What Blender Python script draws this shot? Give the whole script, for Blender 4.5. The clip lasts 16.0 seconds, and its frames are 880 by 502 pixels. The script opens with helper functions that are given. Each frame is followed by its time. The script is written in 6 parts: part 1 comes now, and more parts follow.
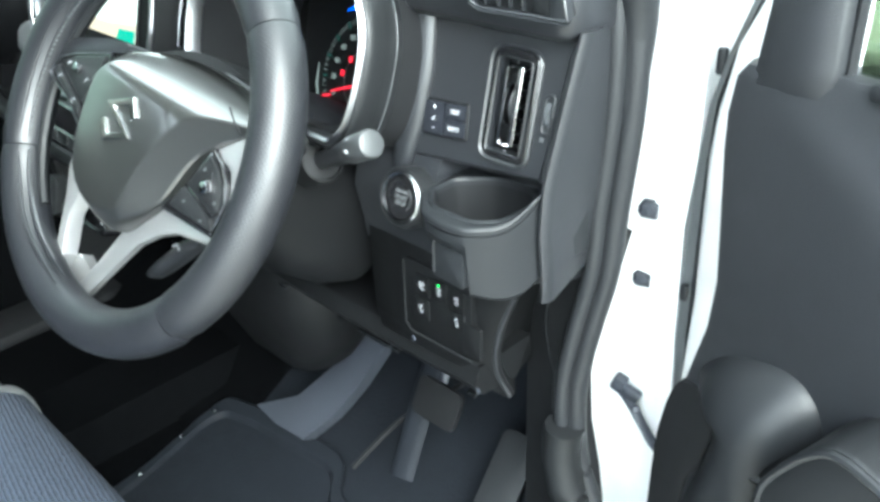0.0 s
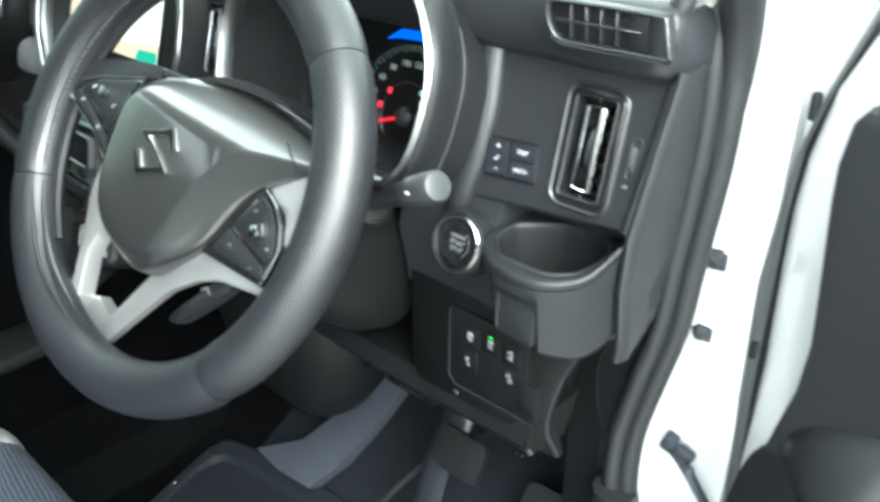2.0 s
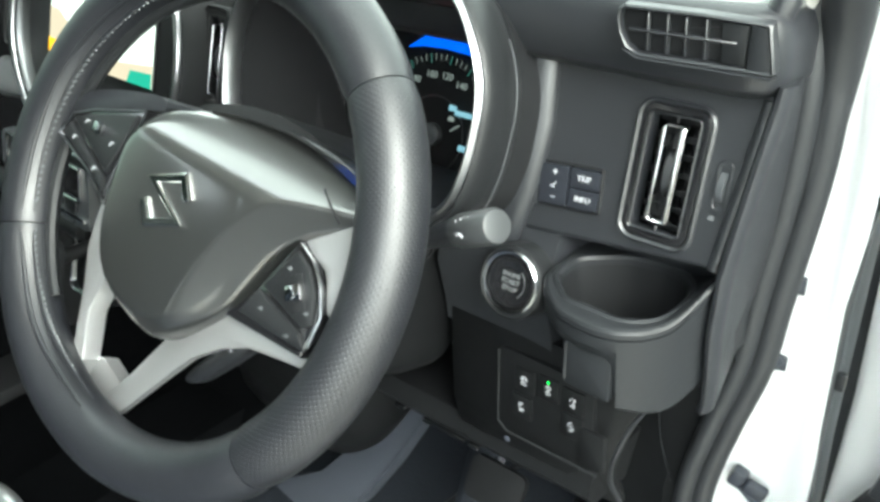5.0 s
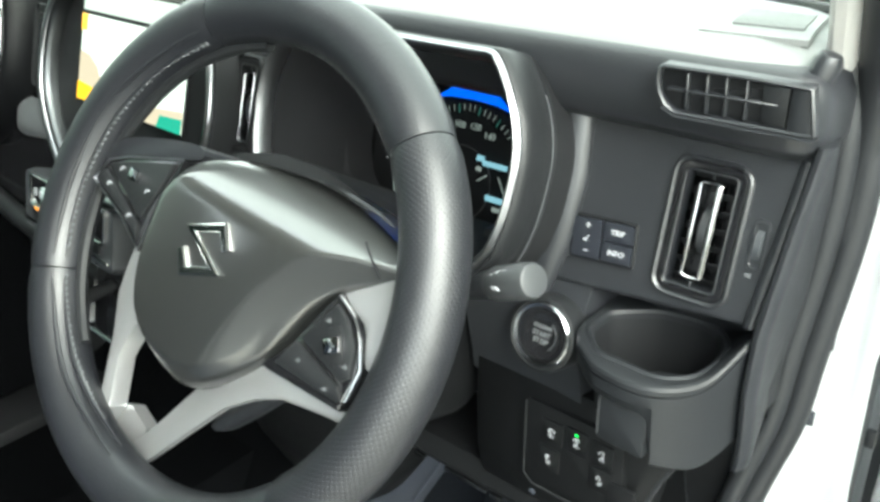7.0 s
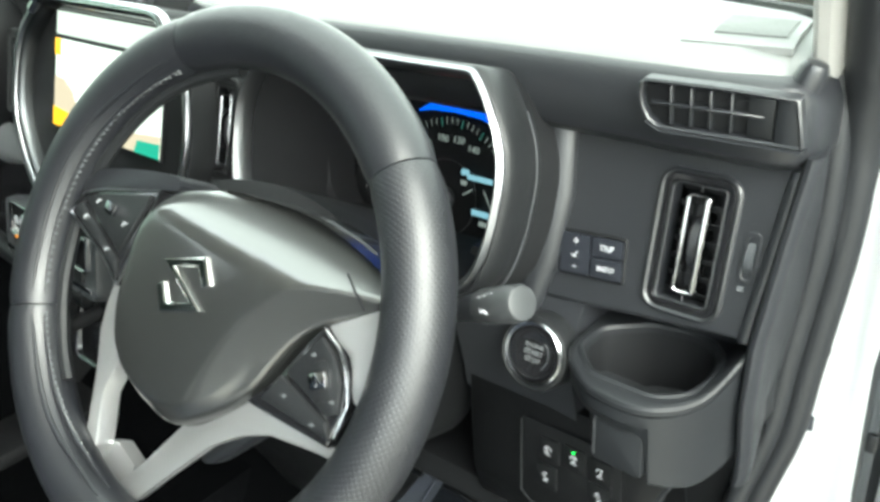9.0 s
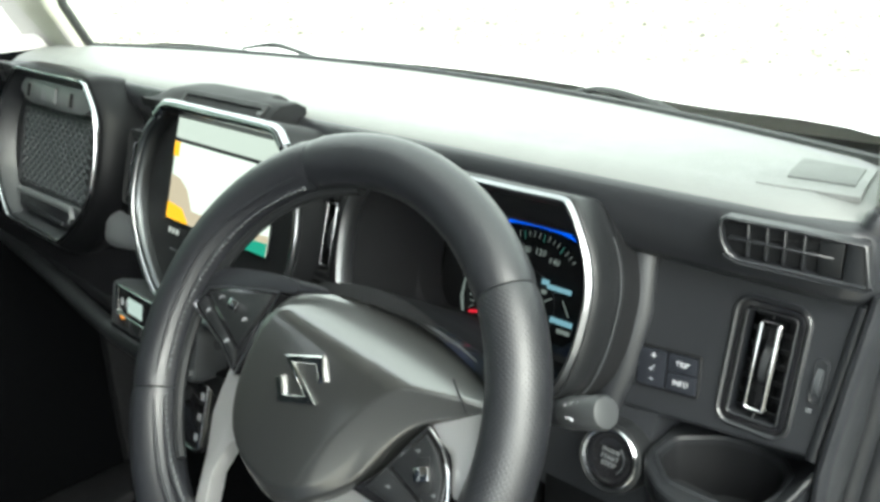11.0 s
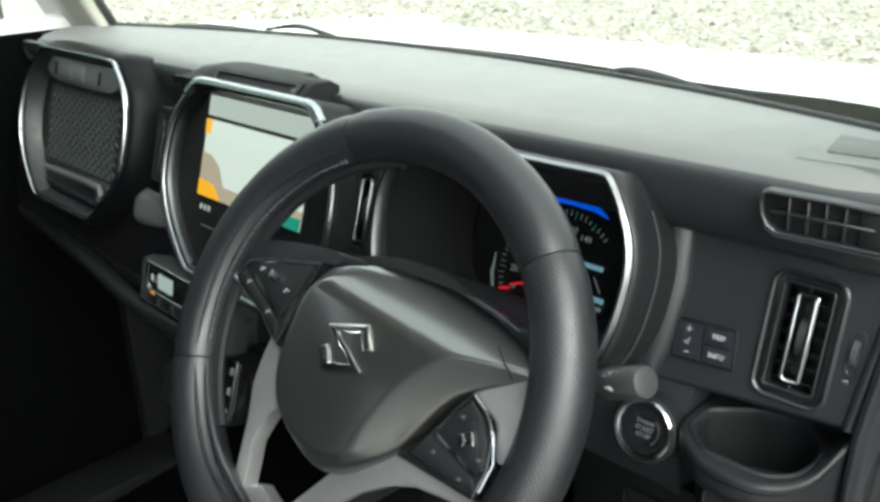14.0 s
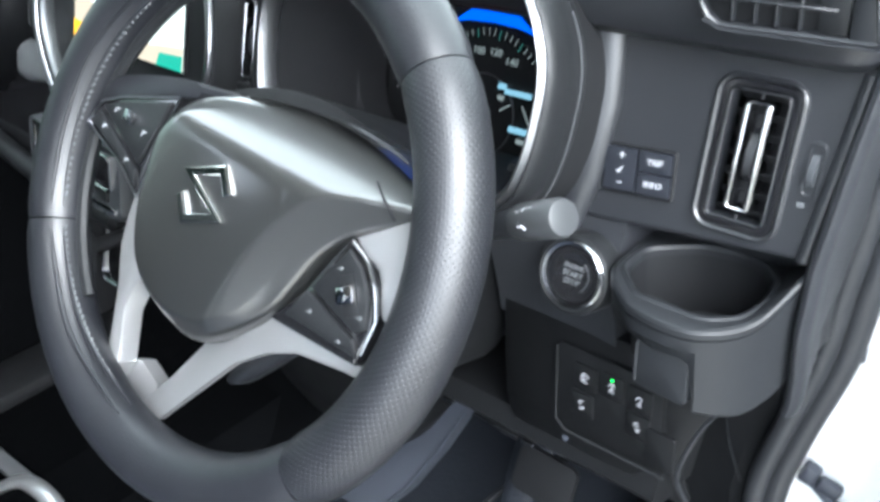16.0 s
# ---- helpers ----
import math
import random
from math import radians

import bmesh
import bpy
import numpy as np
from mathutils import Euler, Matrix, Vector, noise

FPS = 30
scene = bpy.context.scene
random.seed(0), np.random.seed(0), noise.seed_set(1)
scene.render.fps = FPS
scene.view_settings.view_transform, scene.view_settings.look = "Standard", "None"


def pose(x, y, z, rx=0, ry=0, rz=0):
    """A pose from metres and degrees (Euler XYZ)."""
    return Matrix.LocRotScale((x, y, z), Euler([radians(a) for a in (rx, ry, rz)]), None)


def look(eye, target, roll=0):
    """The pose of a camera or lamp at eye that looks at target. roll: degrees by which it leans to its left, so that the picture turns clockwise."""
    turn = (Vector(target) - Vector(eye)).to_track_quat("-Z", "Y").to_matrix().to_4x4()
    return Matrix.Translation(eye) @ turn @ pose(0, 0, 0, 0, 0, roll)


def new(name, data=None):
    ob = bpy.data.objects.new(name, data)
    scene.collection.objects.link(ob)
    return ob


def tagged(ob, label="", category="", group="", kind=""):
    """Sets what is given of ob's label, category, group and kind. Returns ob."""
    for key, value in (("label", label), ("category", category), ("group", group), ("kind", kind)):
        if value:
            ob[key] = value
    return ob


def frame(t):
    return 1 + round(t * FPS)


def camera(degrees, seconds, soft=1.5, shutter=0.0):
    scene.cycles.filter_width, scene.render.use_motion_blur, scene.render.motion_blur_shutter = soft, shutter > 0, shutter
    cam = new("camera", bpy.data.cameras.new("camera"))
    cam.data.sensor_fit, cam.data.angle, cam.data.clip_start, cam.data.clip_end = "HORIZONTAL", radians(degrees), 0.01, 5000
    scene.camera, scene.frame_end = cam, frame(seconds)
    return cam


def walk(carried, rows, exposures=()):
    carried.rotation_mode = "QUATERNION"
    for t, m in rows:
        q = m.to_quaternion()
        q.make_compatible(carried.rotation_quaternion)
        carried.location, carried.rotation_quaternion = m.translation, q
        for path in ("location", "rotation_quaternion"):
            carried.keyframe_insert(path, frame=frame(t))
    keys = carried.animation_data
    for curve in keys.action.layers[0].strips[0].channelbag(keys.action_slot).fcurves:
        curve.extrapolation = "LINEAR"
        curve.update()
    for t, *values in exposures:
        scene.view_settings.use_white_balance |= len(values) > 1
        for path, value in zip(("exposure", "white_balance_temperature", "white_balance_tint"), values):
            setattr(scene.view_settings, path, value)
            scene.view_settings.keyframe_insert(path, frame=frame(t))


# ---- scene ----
cam = camera(54.5, 16.0, soft=3.2, shutter=0.5)
PATH = [
    (0, (1.0411, 0.1117, 1.1734), (0.4136, 0.7185, 0.6855), -2.58),
    (0.5, (1.0152, 0.0992, 1.1751), (0.4201, 0.7458, 0.6977), -1.43),
    (1, (0.9996, 0.0819, 1.1762), (0.4361, 0.7573, 0.7005), 0.09),
    (1.5, (0.9778, 0.0881, 1.1726), (0.4107, 0.7647, 0.7028), 0.29),
    (2, (0.9449, 0.1047, 1.1636), (0.3362, 0.7487, 0.7002), -0.13),
    (2.5, (0.9205, 0.125, 1.1743), (0.2691, 0.7396, 0.7293), -1.42),
    (3, (0.8933, 0.145, 1.1711), (0.2354, 0.7398, 0.7093), -3.5),
    (3.5, (0.8719, 0.1473, 1.1677), (0.252, 0.7707, 0.6912), -1.94),
    (4, (0.8579, 0.1438, 1.1732), (0.2523, 0.781, 0.6965), -2.61),
    (4.2, (0.8577, 0.1437, 1.1716), (0.2565, 0.7829, 0.6919), -2.64),
    (6.3, (0.8324, 0.1306, 1.161), (0.2546, 0.7963, 0.6889), -1.51),
    (6.5, (0.8332, 0.1304, 1.1647), (0.2416, 0.795, 0.7085), -1.81),
    (7, (0.8298, 0.1272, 1.1744), (0.23, 0.793, 0.7307), -1.34),
    (7.5, (0.826, 0.1252, 1.1777), (0.2274, 0.7899, 0.7305), -1.09),
    (8, (0.826, 0.1262, 1.1808), (0.249, 0.8117, 0.7366), -1.19),
    (8.5, (0.8285, 0.1286, 1.1788), (0.2551, 0.8013, 0.7113), -1.7),
    (9, (0.8223, 0.145, 1.1847), (0.2289, 0.8134, 0.7362), -3.49),
    (9.5, (0.8109, 0.1419, 1.1932), (0.1949, 0.7886, 0.7433), -3.16),
    (10, (0.8208, 0.1237, 1.2053), (0.1536, 0.7308, 0.7737), -3.83),
    (10.2, (0.8234, 0.1153, 1.2103), (0.1626, 0.7403, 0.7947), -2.9),
    (12.3, (0.8321, 0.0701, 1.2405), (0.1863, 0.757, 0.9072), -2.17),
    (12.5, (0.8306, 0.0713, 1.2368), (0.1887, 0.7614, 0.9023), -2.14),
    (13, (0.8272, 0.0707, 1.2313), (0.1876, 0.7575, 0.8859), -1.98),
    (13.5, (0.8219, 0.066, 1.2304), (0.172, 0.7396, 0.8783), -2.26),
    (14, (0.8195, 0.0597, 1.2214), (0.1643, 0.7184, 0.8515), -1.62),
    (14.5, (0.8186, 0.063, 1.2066), (0.1811, 0.7234, 0.8096), -1.41),
    (15, (0.8272, 0.079, 1.1884), (0.2151, 0.7531, 0.7752), -1.43),
    (15.5, (0.8264, 0.1083, 1.1758), (0.2405, 0.7764, 0.7171), -1.81),
    (16, (0.806, 0.1583, 1.1557), (0.2048, 0.7754, 0.648), -4.09),
]
walk(cam, [(t, look(eye, target, roll)) for t, eye, target, roll in PATH],
     exposures=[(0.0, 2.08, 5850, -2), (2.0, 1.92, 6050, -2), (4.0, 1.78, 6250, -2), (10.2, 1.68, 6400, -2), (12.3, 0.28, 6400, 3), (14.0, 0.54, 6350, 2), (15.2, 1.5, 6100, 2), (16.0, 1.88, 5800, 7)])

# ---------------------------------------------------------------- light
world = bpy.data.worlds.new("overcast_sky")
scene.world = world
world.use_nodes = True
wt = world.node_tree
wt.nodes.clear()
sky = wt.nodes.new("ShaderNodeTexSky")
sky.sky_type = "NISHITA"
sky.sun_disc = False
sky.sun_elevation = radians(41)
sky.sun_rotation = radians(112)
sky.air_density, sky.dust_density, sky.ozone_density = 1.2, 4.0, 1.0
bg = wt.nodes.new("ShaderNodeBackground")
bg.inputs["Strength"].default_value = 0.50
wout = wt.nodes.new("ShaderNodeOutputWorld")
hs = wt.nodes.new("ShaderNodeHueSaturation")          # a hazy, nearly white sky
hs.inputs["Saturation"].default_value = 0.35
wt.links.new(sky.outputs[0], hs.inputs["Color"])
haze = wt.nodes.new("ShaderNodeMix")                   # an even veil of cloud over the sky
haze.data_type = "RGBA"
haze.inputs[0].default_value = 0.5
haze.inputs[7].default_value = (4.5, 4.6, 4.7, 1)
wt.links.new(hs.outputs[0], haze.inputs[6])
wt.links.new(haze.outputs[2], bg.inputs["Color"])
wt.links.new(bg.outputs[0], wout.inputs["Surface"])

sun = new("sun", bpy.data.lights.new("sun", "SUN"))
sun.data.energy = 1.9
sun.data.angle = radians(45)
sun.data.color = (1.0, 0.97, 0.92)
sun.matrix_world = look((5.30, -1.50, 5.30), (0.3, 0.5, 0.6))


# ---------------------------------------------------------------- materials
def material(name, color, rough=0.5, metal=0.0, var=0.15, var_scale=14.0, grain=0.0, grain_scale=900.0,
             coat=0.0, spec=0.5, color2=None, rough_var=0.08):
    """A principled surface with blotches, wear in the gloss and a fine grain in the relief."""
    m = bpy.data.materials.new(name)
    m.use_nodes = True
    nt = m.node_tree
    b = nt.nodes["Principled BSDF"]
    tc = nt.nodes.new("ShaderNodeTexCoord")
    n1 = nt.nodes.new("ShaderNodeTexNoise")
    n1.inputs["Scale"].default_value = var_scale
    n1.inputs["Detail"].default_value = 6.0
    nt.links.new(tc.outputs["Object"], n1.inputs["Vector"])
    ramp = nt.nodes.new("ShaderNodeMix")
    ramp.data_type = "RGBA"
    c = Vector(color)
    lo, hi = c * (1 - var), c * (1 + var)
    if color2:
        lo, hi = c, Vector(color2)
    ramp.inputs[6].default_value = (*lo, 1)
    ramp.inputs[7].default_value = (*hi, 1)
    nt.links.new(n1.outputs["Fac"], ramp.inputs[0])
    nt.links.new(ramp.outputs[2], b.inputs["Base Color"])
    mr = nt.nodes.new("ShaderNodeMapRange")
    mr.inputs["To Min"].default_value = max(0.02, rough - rough_var)
    mr.inputs["To Max"].default_value = min(1.0, rough + rough_var)
    n2 = nt.nodes.new("ShaderNodeTexNoise")
    n2.inputs["Scale"].default_value = var_scale * 3.1
    n2.inputs["Detail"].default_value = 4.0
    nt.links.new(tc.outputs["Object"], n2.inputs["Vector"])
    nt.links.new(n2.outputs["Fac"], mr.inputs["Value"])
    nt.links.new(mr.outputs["Result"], b.inputs["Roughness"])
    b.inputs["Metallic"].default_value = metal
    b.inputs["Specular IOR Level"].default_value = spec
    b.inputs["Coat Weight"].default_value = coat
    b.inputs["Coat Roughness"].default_value = 0.08
    if grain:
        g = nt.nodes.new("ShaderNodeTexVoronoi")
        g.inputs["Scale"].default_value = grain_scale
        nt.links.new(tc.outputs["Object"], g.inputs["Vector"])
        bp = nt.nodes.new("ShaderNodeBump")
        bp.inputs["Strength"].default_value = grain
        bp.inputs["Distance"].default_value = 0.0006
        nt.links.new(g.outputs["Distance"], bp.inputs["Height"])
        nt.links.new(bp.outputs["Normal"], b.inputs["Normal"])
    return m


def glowing(name, color, strength):
    m = bpy.data.materials.new(name)
    m.use_nodes = True
    b = m.node_tree.nodes["Principled BSDF"]
    b.inputs["Base Color"].default_value = (0.01, 0.01, 0.01, 1)
    b.inputs["Emission Color"].default_value = (*color, 1)
    b.inputs["Emission Strength"].default_value = strength
    b.inputs["Roughness"].default_value = 0.15
    return m


def clear_glass(name, tint=(0.96, 0.98, 0.97)):
    m = bpy.data.materials.new(name)
    m.use_nodes = True
    nt = m.node_tree
    nt.nodes.clear()
    out = nt.nodes.new("ShaderNodeOutputMaterial")
    mix = nt.nodes.new("ShaderNodeMixShader")
    tr = nt.nodes.new("ShaderNodeBsdfTransparent")
    tr.inputs[0].default_value = (*tint, 1)
    gl = nt.nodes.new("ShaderNodeBsdfGlossy")
    gl.inputs["Roughness"].default_value = 0.02
    mix.inputs[0].default_value = 0.05
    nt.links.new(tr.outputs[0], mix.inputs[1])
    nt.links.new(gl.outputs[0], mix.inputs[2])
    nt.links.new(mix.outputs[0], out.inputs["Surface"])
    return m


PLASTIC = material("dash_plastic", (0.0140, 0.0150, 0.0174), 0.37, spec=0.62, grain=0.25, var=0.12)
# dash plastic again, darkened: the shade on the cup holder is in the material
PLASTIC_MID = material("dash_plastic_shaded", (0.0125, 0.0135, 0.0152), 0.42, spec=0.26, grain=0.25, var=0.14)
PLASTIC_DARK = material("lower_plastic", (0.0095, 0.0102, 0.0112), 0.42, spec=0.30, grain=0.25, var=0.15)
# dash plastic made pale: the windscreen's light on the top is in the colour
PAD_LIT = material("dash_top_lit_plastic", (0.175, 0.18, 0.175), 0.5, grain=0.5, var=0.10)
SATIN = material("satin_trim", (0.045, 0.048, 0.052), 0.30, var=0.08)
PIANO = material("gloss_black", (0.008, 0.008, 0.009), 0.12, coat=0.5, var=0.1, rough_var=0.04)
BLACK = material("matt_black", (0.0078, 0.0082, 0.0092), 0.6, spec=0.22, var=0.2)
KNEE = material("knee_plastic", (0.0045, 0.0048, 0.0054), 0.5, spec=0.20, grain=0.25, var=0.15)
GREYTRIM = material("grey_trim", (0.09, 0.095, 0.10), 0.4, var=0.08)
CHROME = material("chrome", (0.66, 0.66, 0.67), 0.13, metal=1.0, var=0.05)
DARKCHROME = material("dark_chrome", (0.42, 0.43, 0.45), 0.22, metal=1.0, var=0.08)
SILVER = material("silver_paint", (0.37, 0.375, 0.38), 0.33, metal=0.75, var=0.05)
BADGE = material("badge_chrome", (0.72, 0.73, 0.72), 0.12, metal=1.0, var=0.05)
HUBMAT = material("hub_plastic", (0.0105, 0.0110, 0.0108), 0.40, grain=0.05, var=0.05, spec=0.6, rough_var=0.02, coat=0.5)
RUBBER = material("rubber", (0.014, 0.015, 0.017), 0.45, spec=0.42, var=0.15)
WHITE = material("white_paint", (0.85, 0.86, 0.86), 0.25, coat=0.6, var=0.015, rough_var=0.03)
# far blacker than real carpet: shade of the low cabin put into the colour
CARPET = material("carpet_shaded", (0.0027, 0.0029, 0.0033), 0.95, spec=0.0, var=0.4, var_scale=60, grain=0.9, grain_scale=420)
MAT = material("floor_mat_rubber", (0.0082, 0.0098, 0.0131), 0.65, spec=0.12, var=0.25, var_scale=25, grain=0.7, grain_scale=260)
DOORTRIM = material("door_trim_plastic", (0.019, 0.0202, 0.0232), 0.46, spec=0.6, grain=0.3, var=0.1)
PILLAR = material("pillar_trim", (0.40, 0.39, 0.37), 0.7, grain=0.3, var=0.05)
LEVERGREY = material("lever_plastic", (0.034, 0.036, 0.038), 0.40, var=0.06)
METALGREY = material("painted_metal", (0.030, 0.034, 0.044), 0.45, var=0.15)
RIMSATIN = material("satin_rim", (0.28, 0.285, 0.30), 0.30, metal=1.0, var=0.06, rough_var=0.04)
GUNMETAL = material("gunmetal_trim", (0.085, 0.09, 0.095), 0.36, metal=1.0, var=0.06, rough_var=0.04)
MARK = material("white_marking", (0.32, 0.33, 0.35), 0.5, var=0.03)
_h = HUBMAT.node_tree.nodes["Principled BSDF"]
_h.inputs["Coat Weight"].default_value, _h.inputs["Coat Roughness"].default_value, _h.inputs["Coat IOR"].default_value = 1.0, 0.17, 2.0
GREENLED = glowing("green_led", (0.05, 0.9, 0.1), 2.0)
GLASS = clear_glass("window_glass", (0.94, 0.97, 0.885))
GLASS_GREEN = clear_glass("door_glass", (0.26, 0.30, 0.235))


# ---------------------------------------------------------------- mesh helpers
def part(name, bm, mat, parent=None, label="", smooth=40, m=None):
    if m is not None:
        bm.transform(m)
    bmesh.ops.recalc_face_normals(bm, faces=bm.faces[:])
    me = bpy.data.meshes.new(name)
    bm.to_mesh(me)
    bm.free()
    me.materials.append(mat)
    if smooth:
        me.shade_smooth()
        me.set_sharp_from_angle(angle=radians(smooth))
    ob = new(name, me)
    if parent is not None:
        ob.parent = parent
    if label:
        ob["label"] = label
    return ob


def thing(name, label, category, group="", kind=""):
    """An empty at a thing's base; its parts are given in world places."""
    ob = new(name)
    ob.empty_display_size = 0.05
    return tagged(ob, label, category, group, kind)


def frame_at(o, u, v):
    """A pose with its x along u, its y along v and its z along u x v."""
    u, v = Vector(u).normalized(), Vector(v)
    n = u.cross(v).normalized()
    v = n.cross(u)
    return Matrix(((u.x, v.x, n.x, o[0]), (u.y, v.y, n.y, o[1]), (u.z, v.z, n.z, o[2]), (0, 0, 0, 1)))


def loft(rings, closed=True, caps=True):
    """Quads between rings of equally many points."""
    bm = bmesh.new()
    rows = [[bm.verts.new(p) for p in r] for r in rings]
    n = len(rows[0])
    for a, b in zip(rows, rows[1:]):
        for i in range(n if closed else n - 1):
            j = (i + 1) % n
            bm.faces.new((a[i], a[j], b[j], b[i]))
    if caps and closed:
        bm.faces.new(rows[0][::-1])
        bm.faces.new(rows[-1])
    return bm


def rrect(w, h, r, n=6, cx=0.0, cy=0.0, z=0.0):
    """A rounded rectangle's outline."""
    pts = []
    for sx, sy, a0 in ((1, 1, 0), (-1, 1, 90), (-1, -1, 180), (1, -1, 270)):
        for i in range(n + 1):
            a = radians(a0 + 90 * i / n)
            pts.append(Vector((cx + sx * (w / 2 - r) + r * math.cos(a), cy + sy * (h / 2 - r) + r * math.sin(a), z)))
    return pts


def smooth_outline(pts, per=6):
    """A closed smooth curve through 2D points."""
    out, n = [], len(pts)
    P = [Vector((p[0], p[1], 0)) for p in pts]
    for i in range(n):
        a, b, c, d = P[i - 1], P[i], P[(i + 1) % n], P[(i + 2) % n]
        for k in range(per):
            t = k / per
            out.append(0.5 * ((2 * b) + (c - a) * t + (2 * a - 5 * b + 4 * c - d) * t * t + (3 * b - a - 3 * c + d) * t ** 3))
    return out


def grown(pts, d, z=None):
    """An outline moved outwards by d (counter-clockwise outlines)."""
    n, out = len(pts), []
    area = sum(pts[i].x * pts[(i + 1) % n].y - pts[(i + 1) % n].x * pts[i].y for i in range(n))
    s = 1 if area > 0 else -1
    for i in range(n):
        t = (pts[(i + 1) % n] - pts[i - 1])
        nn = Vector((t.y, -t.x, 0)).normalized() * s
        q = pts[i] + nn * d
        out.append(Vector((q.x, q.y, pts[i].z if z is None else z)))
    return out


def at_z(pts, z):
    return [Vector((p.x, p.y, z)) for p in pts]


def slab(outline, z0, z1, bevel=0.001):
    """A plate between two heights with a rounded front edge."""
    b = bevel
    return loft([at_z(outline, z0), at_z(outline, z1 - b), grown(outline, -b * 0.3, z1 - b * 0.3), grown(outline, -b, z1)])


def dome(outline, z0, z1, rise, steps=5, power=2.0):
    """A cushioned plate: sides from z0 to z1, then a front that swells by rise."""
    c = sum(outline, Vector()) / len(outline)
    rings = [at_z(outline, z0), at_z(outline, z1)]
    for i in range(1, steps + 1):
        f = 1 - i / (steps + 0.6)
        rings.append([Vector((c.x + (p.x - c.x) * f, c.y + (p.y - c.y) * f, z1 + rise * (1 - f ** power))) for p in outline])
    return loft(rings)


def band(outer, inner, z0, z1, b=0.0008):
    """A frame between two outlines, with rounded front edges."""
    return tube_of([at_z(outer, z0), at_z(outer, z1 - b), grown(outer, -b, z1), grown(inner, b, z1), at_z(inner, z1 - b), at_z(inner, z0)])


def tube_of(rings):
    """A loft whose last ring joins its first."""
    bm = bmesh.new()
    rows = [[bm.verts.new(p) for p in r] for r in rings]
    n = len(rows[0])
    for k in range(len(rows)):
        a, b = rows[k], rows[(k + 1) % len(rows)]
        for i in range(n):
            j = (i + 1) % n
            bm.faces.new((a[i], a[j], b[j], b[i]))
    return bm


def sweep(path, radius, n=10, flat=1.0, caps=True):
    """A round or flattened bar along a path; radius may be a list."""
    rings = []
    path = [Vector(p) for p in path]
    up = Vector((0, 0, 1))
    for i, p in enumerate(path):
        t = (path[min(i + 1, len(path) - 1)] - path[max(i - 1, 0)]).normalized()
        ref = up if abs(t.dot(up)) < 0.95 else Vector((0, 1, 0))
        a = t.cross(ref).normalized()
        b = a.cross(t)
        r = radius[i] if isinstance(radius, (list, tuple)) else radius
        rings.append([p + a * (r * math.cos(2 * math.pi * k / n)) + b * (r * flat * math.sin(2 * math.pi * k / n)) for k in range(n)])
    return loft(rings, caps=caps)


def curve_points(pts, per=8):
    """An open smooth curve through points in space."""
    P = [Vector(p) for p in pts]
    P = [P[0] * 2 - P[1]] + P + [P[-1] * 2 - P[-2]]
    out = []
    for i in range(1, len(P) - 2):
        a, b, c, d = P[i - 1:i + 3]
        for k in range(per):
            t = k / per
            out.append(0.5 * ((2 * b) + (c - a) * t + (2 * a - 5 * b + 4 * c - d) * t * t + (3 * b - a - 3 * c + d) * t ** 3))
    return out + [P[-2]]


def lathe(profile, n=32):
    """A turned body about z from (radius, height) pairs."""
    return loft([[Vector((r * math.cos(2 * math.pi * k / n), r * math.sin(2 * math.pi * k / n), z)) for k in range(n)] for r, z in profile])


def block(w, d, h, bevel=0.002, seg=2):
    """A bevelled box, centred in x and y, standing on z = 0."""
    bm = bmesh.new()
    bmesh.ops.create_cube(bm, size=1)
    bmesh.ops.scale(bm, vec=(w, d, h), verts=bm.verts)
    bmesh.ops.translate(bm, vec=(0, 0, h / 2), verts=bm.verts)
    if bevel:
        bmesh.ops.bevel(bm, geom=bm.edges[:], offset=bevel, segments=seg, affect="EDGES", profile=0.5)
    return bm


def join(*bms):
    """One bmesh out of several."""
    out = bmesh.new()
    for b in bms:
        me = bpy.data.meshes.new("tmp")
        b.to_mesh(me)
        b.free()
        out.from_mesh(me)
        bpy.data.meshes.remove(me)
    return out


def moved(bm, m):
    bm.transform(m)
    return bm


def lettering(text, size, depth=0.0003):
    """Letters in the built-in font as a bmesh, centred on the origin."""
    cu = bpy.data.curves.new("letters", "FONT")
    cu.body, cu.size, cu.extrude = text, size, depth
    cu.align_x, cu.align_y = "CENTER", "CENTER"
    cu.resolution_u = 2
    ob = new("letters", cu)
    bpy.context.view_layer.update()
    me = bpy.data.meshes.new_from_object(ob)
    bm = bmesh.new()
    bm.from_mesh(me)
    bpy.data.objects.remove(ob)
    bpy.data.curves.remove(cu)
    bpy.data.meshes.remove(me)
    return bm


def T(x=0, y=0, z=0, rz=0):
    return pose(x, y, z, 0, 0, rz)


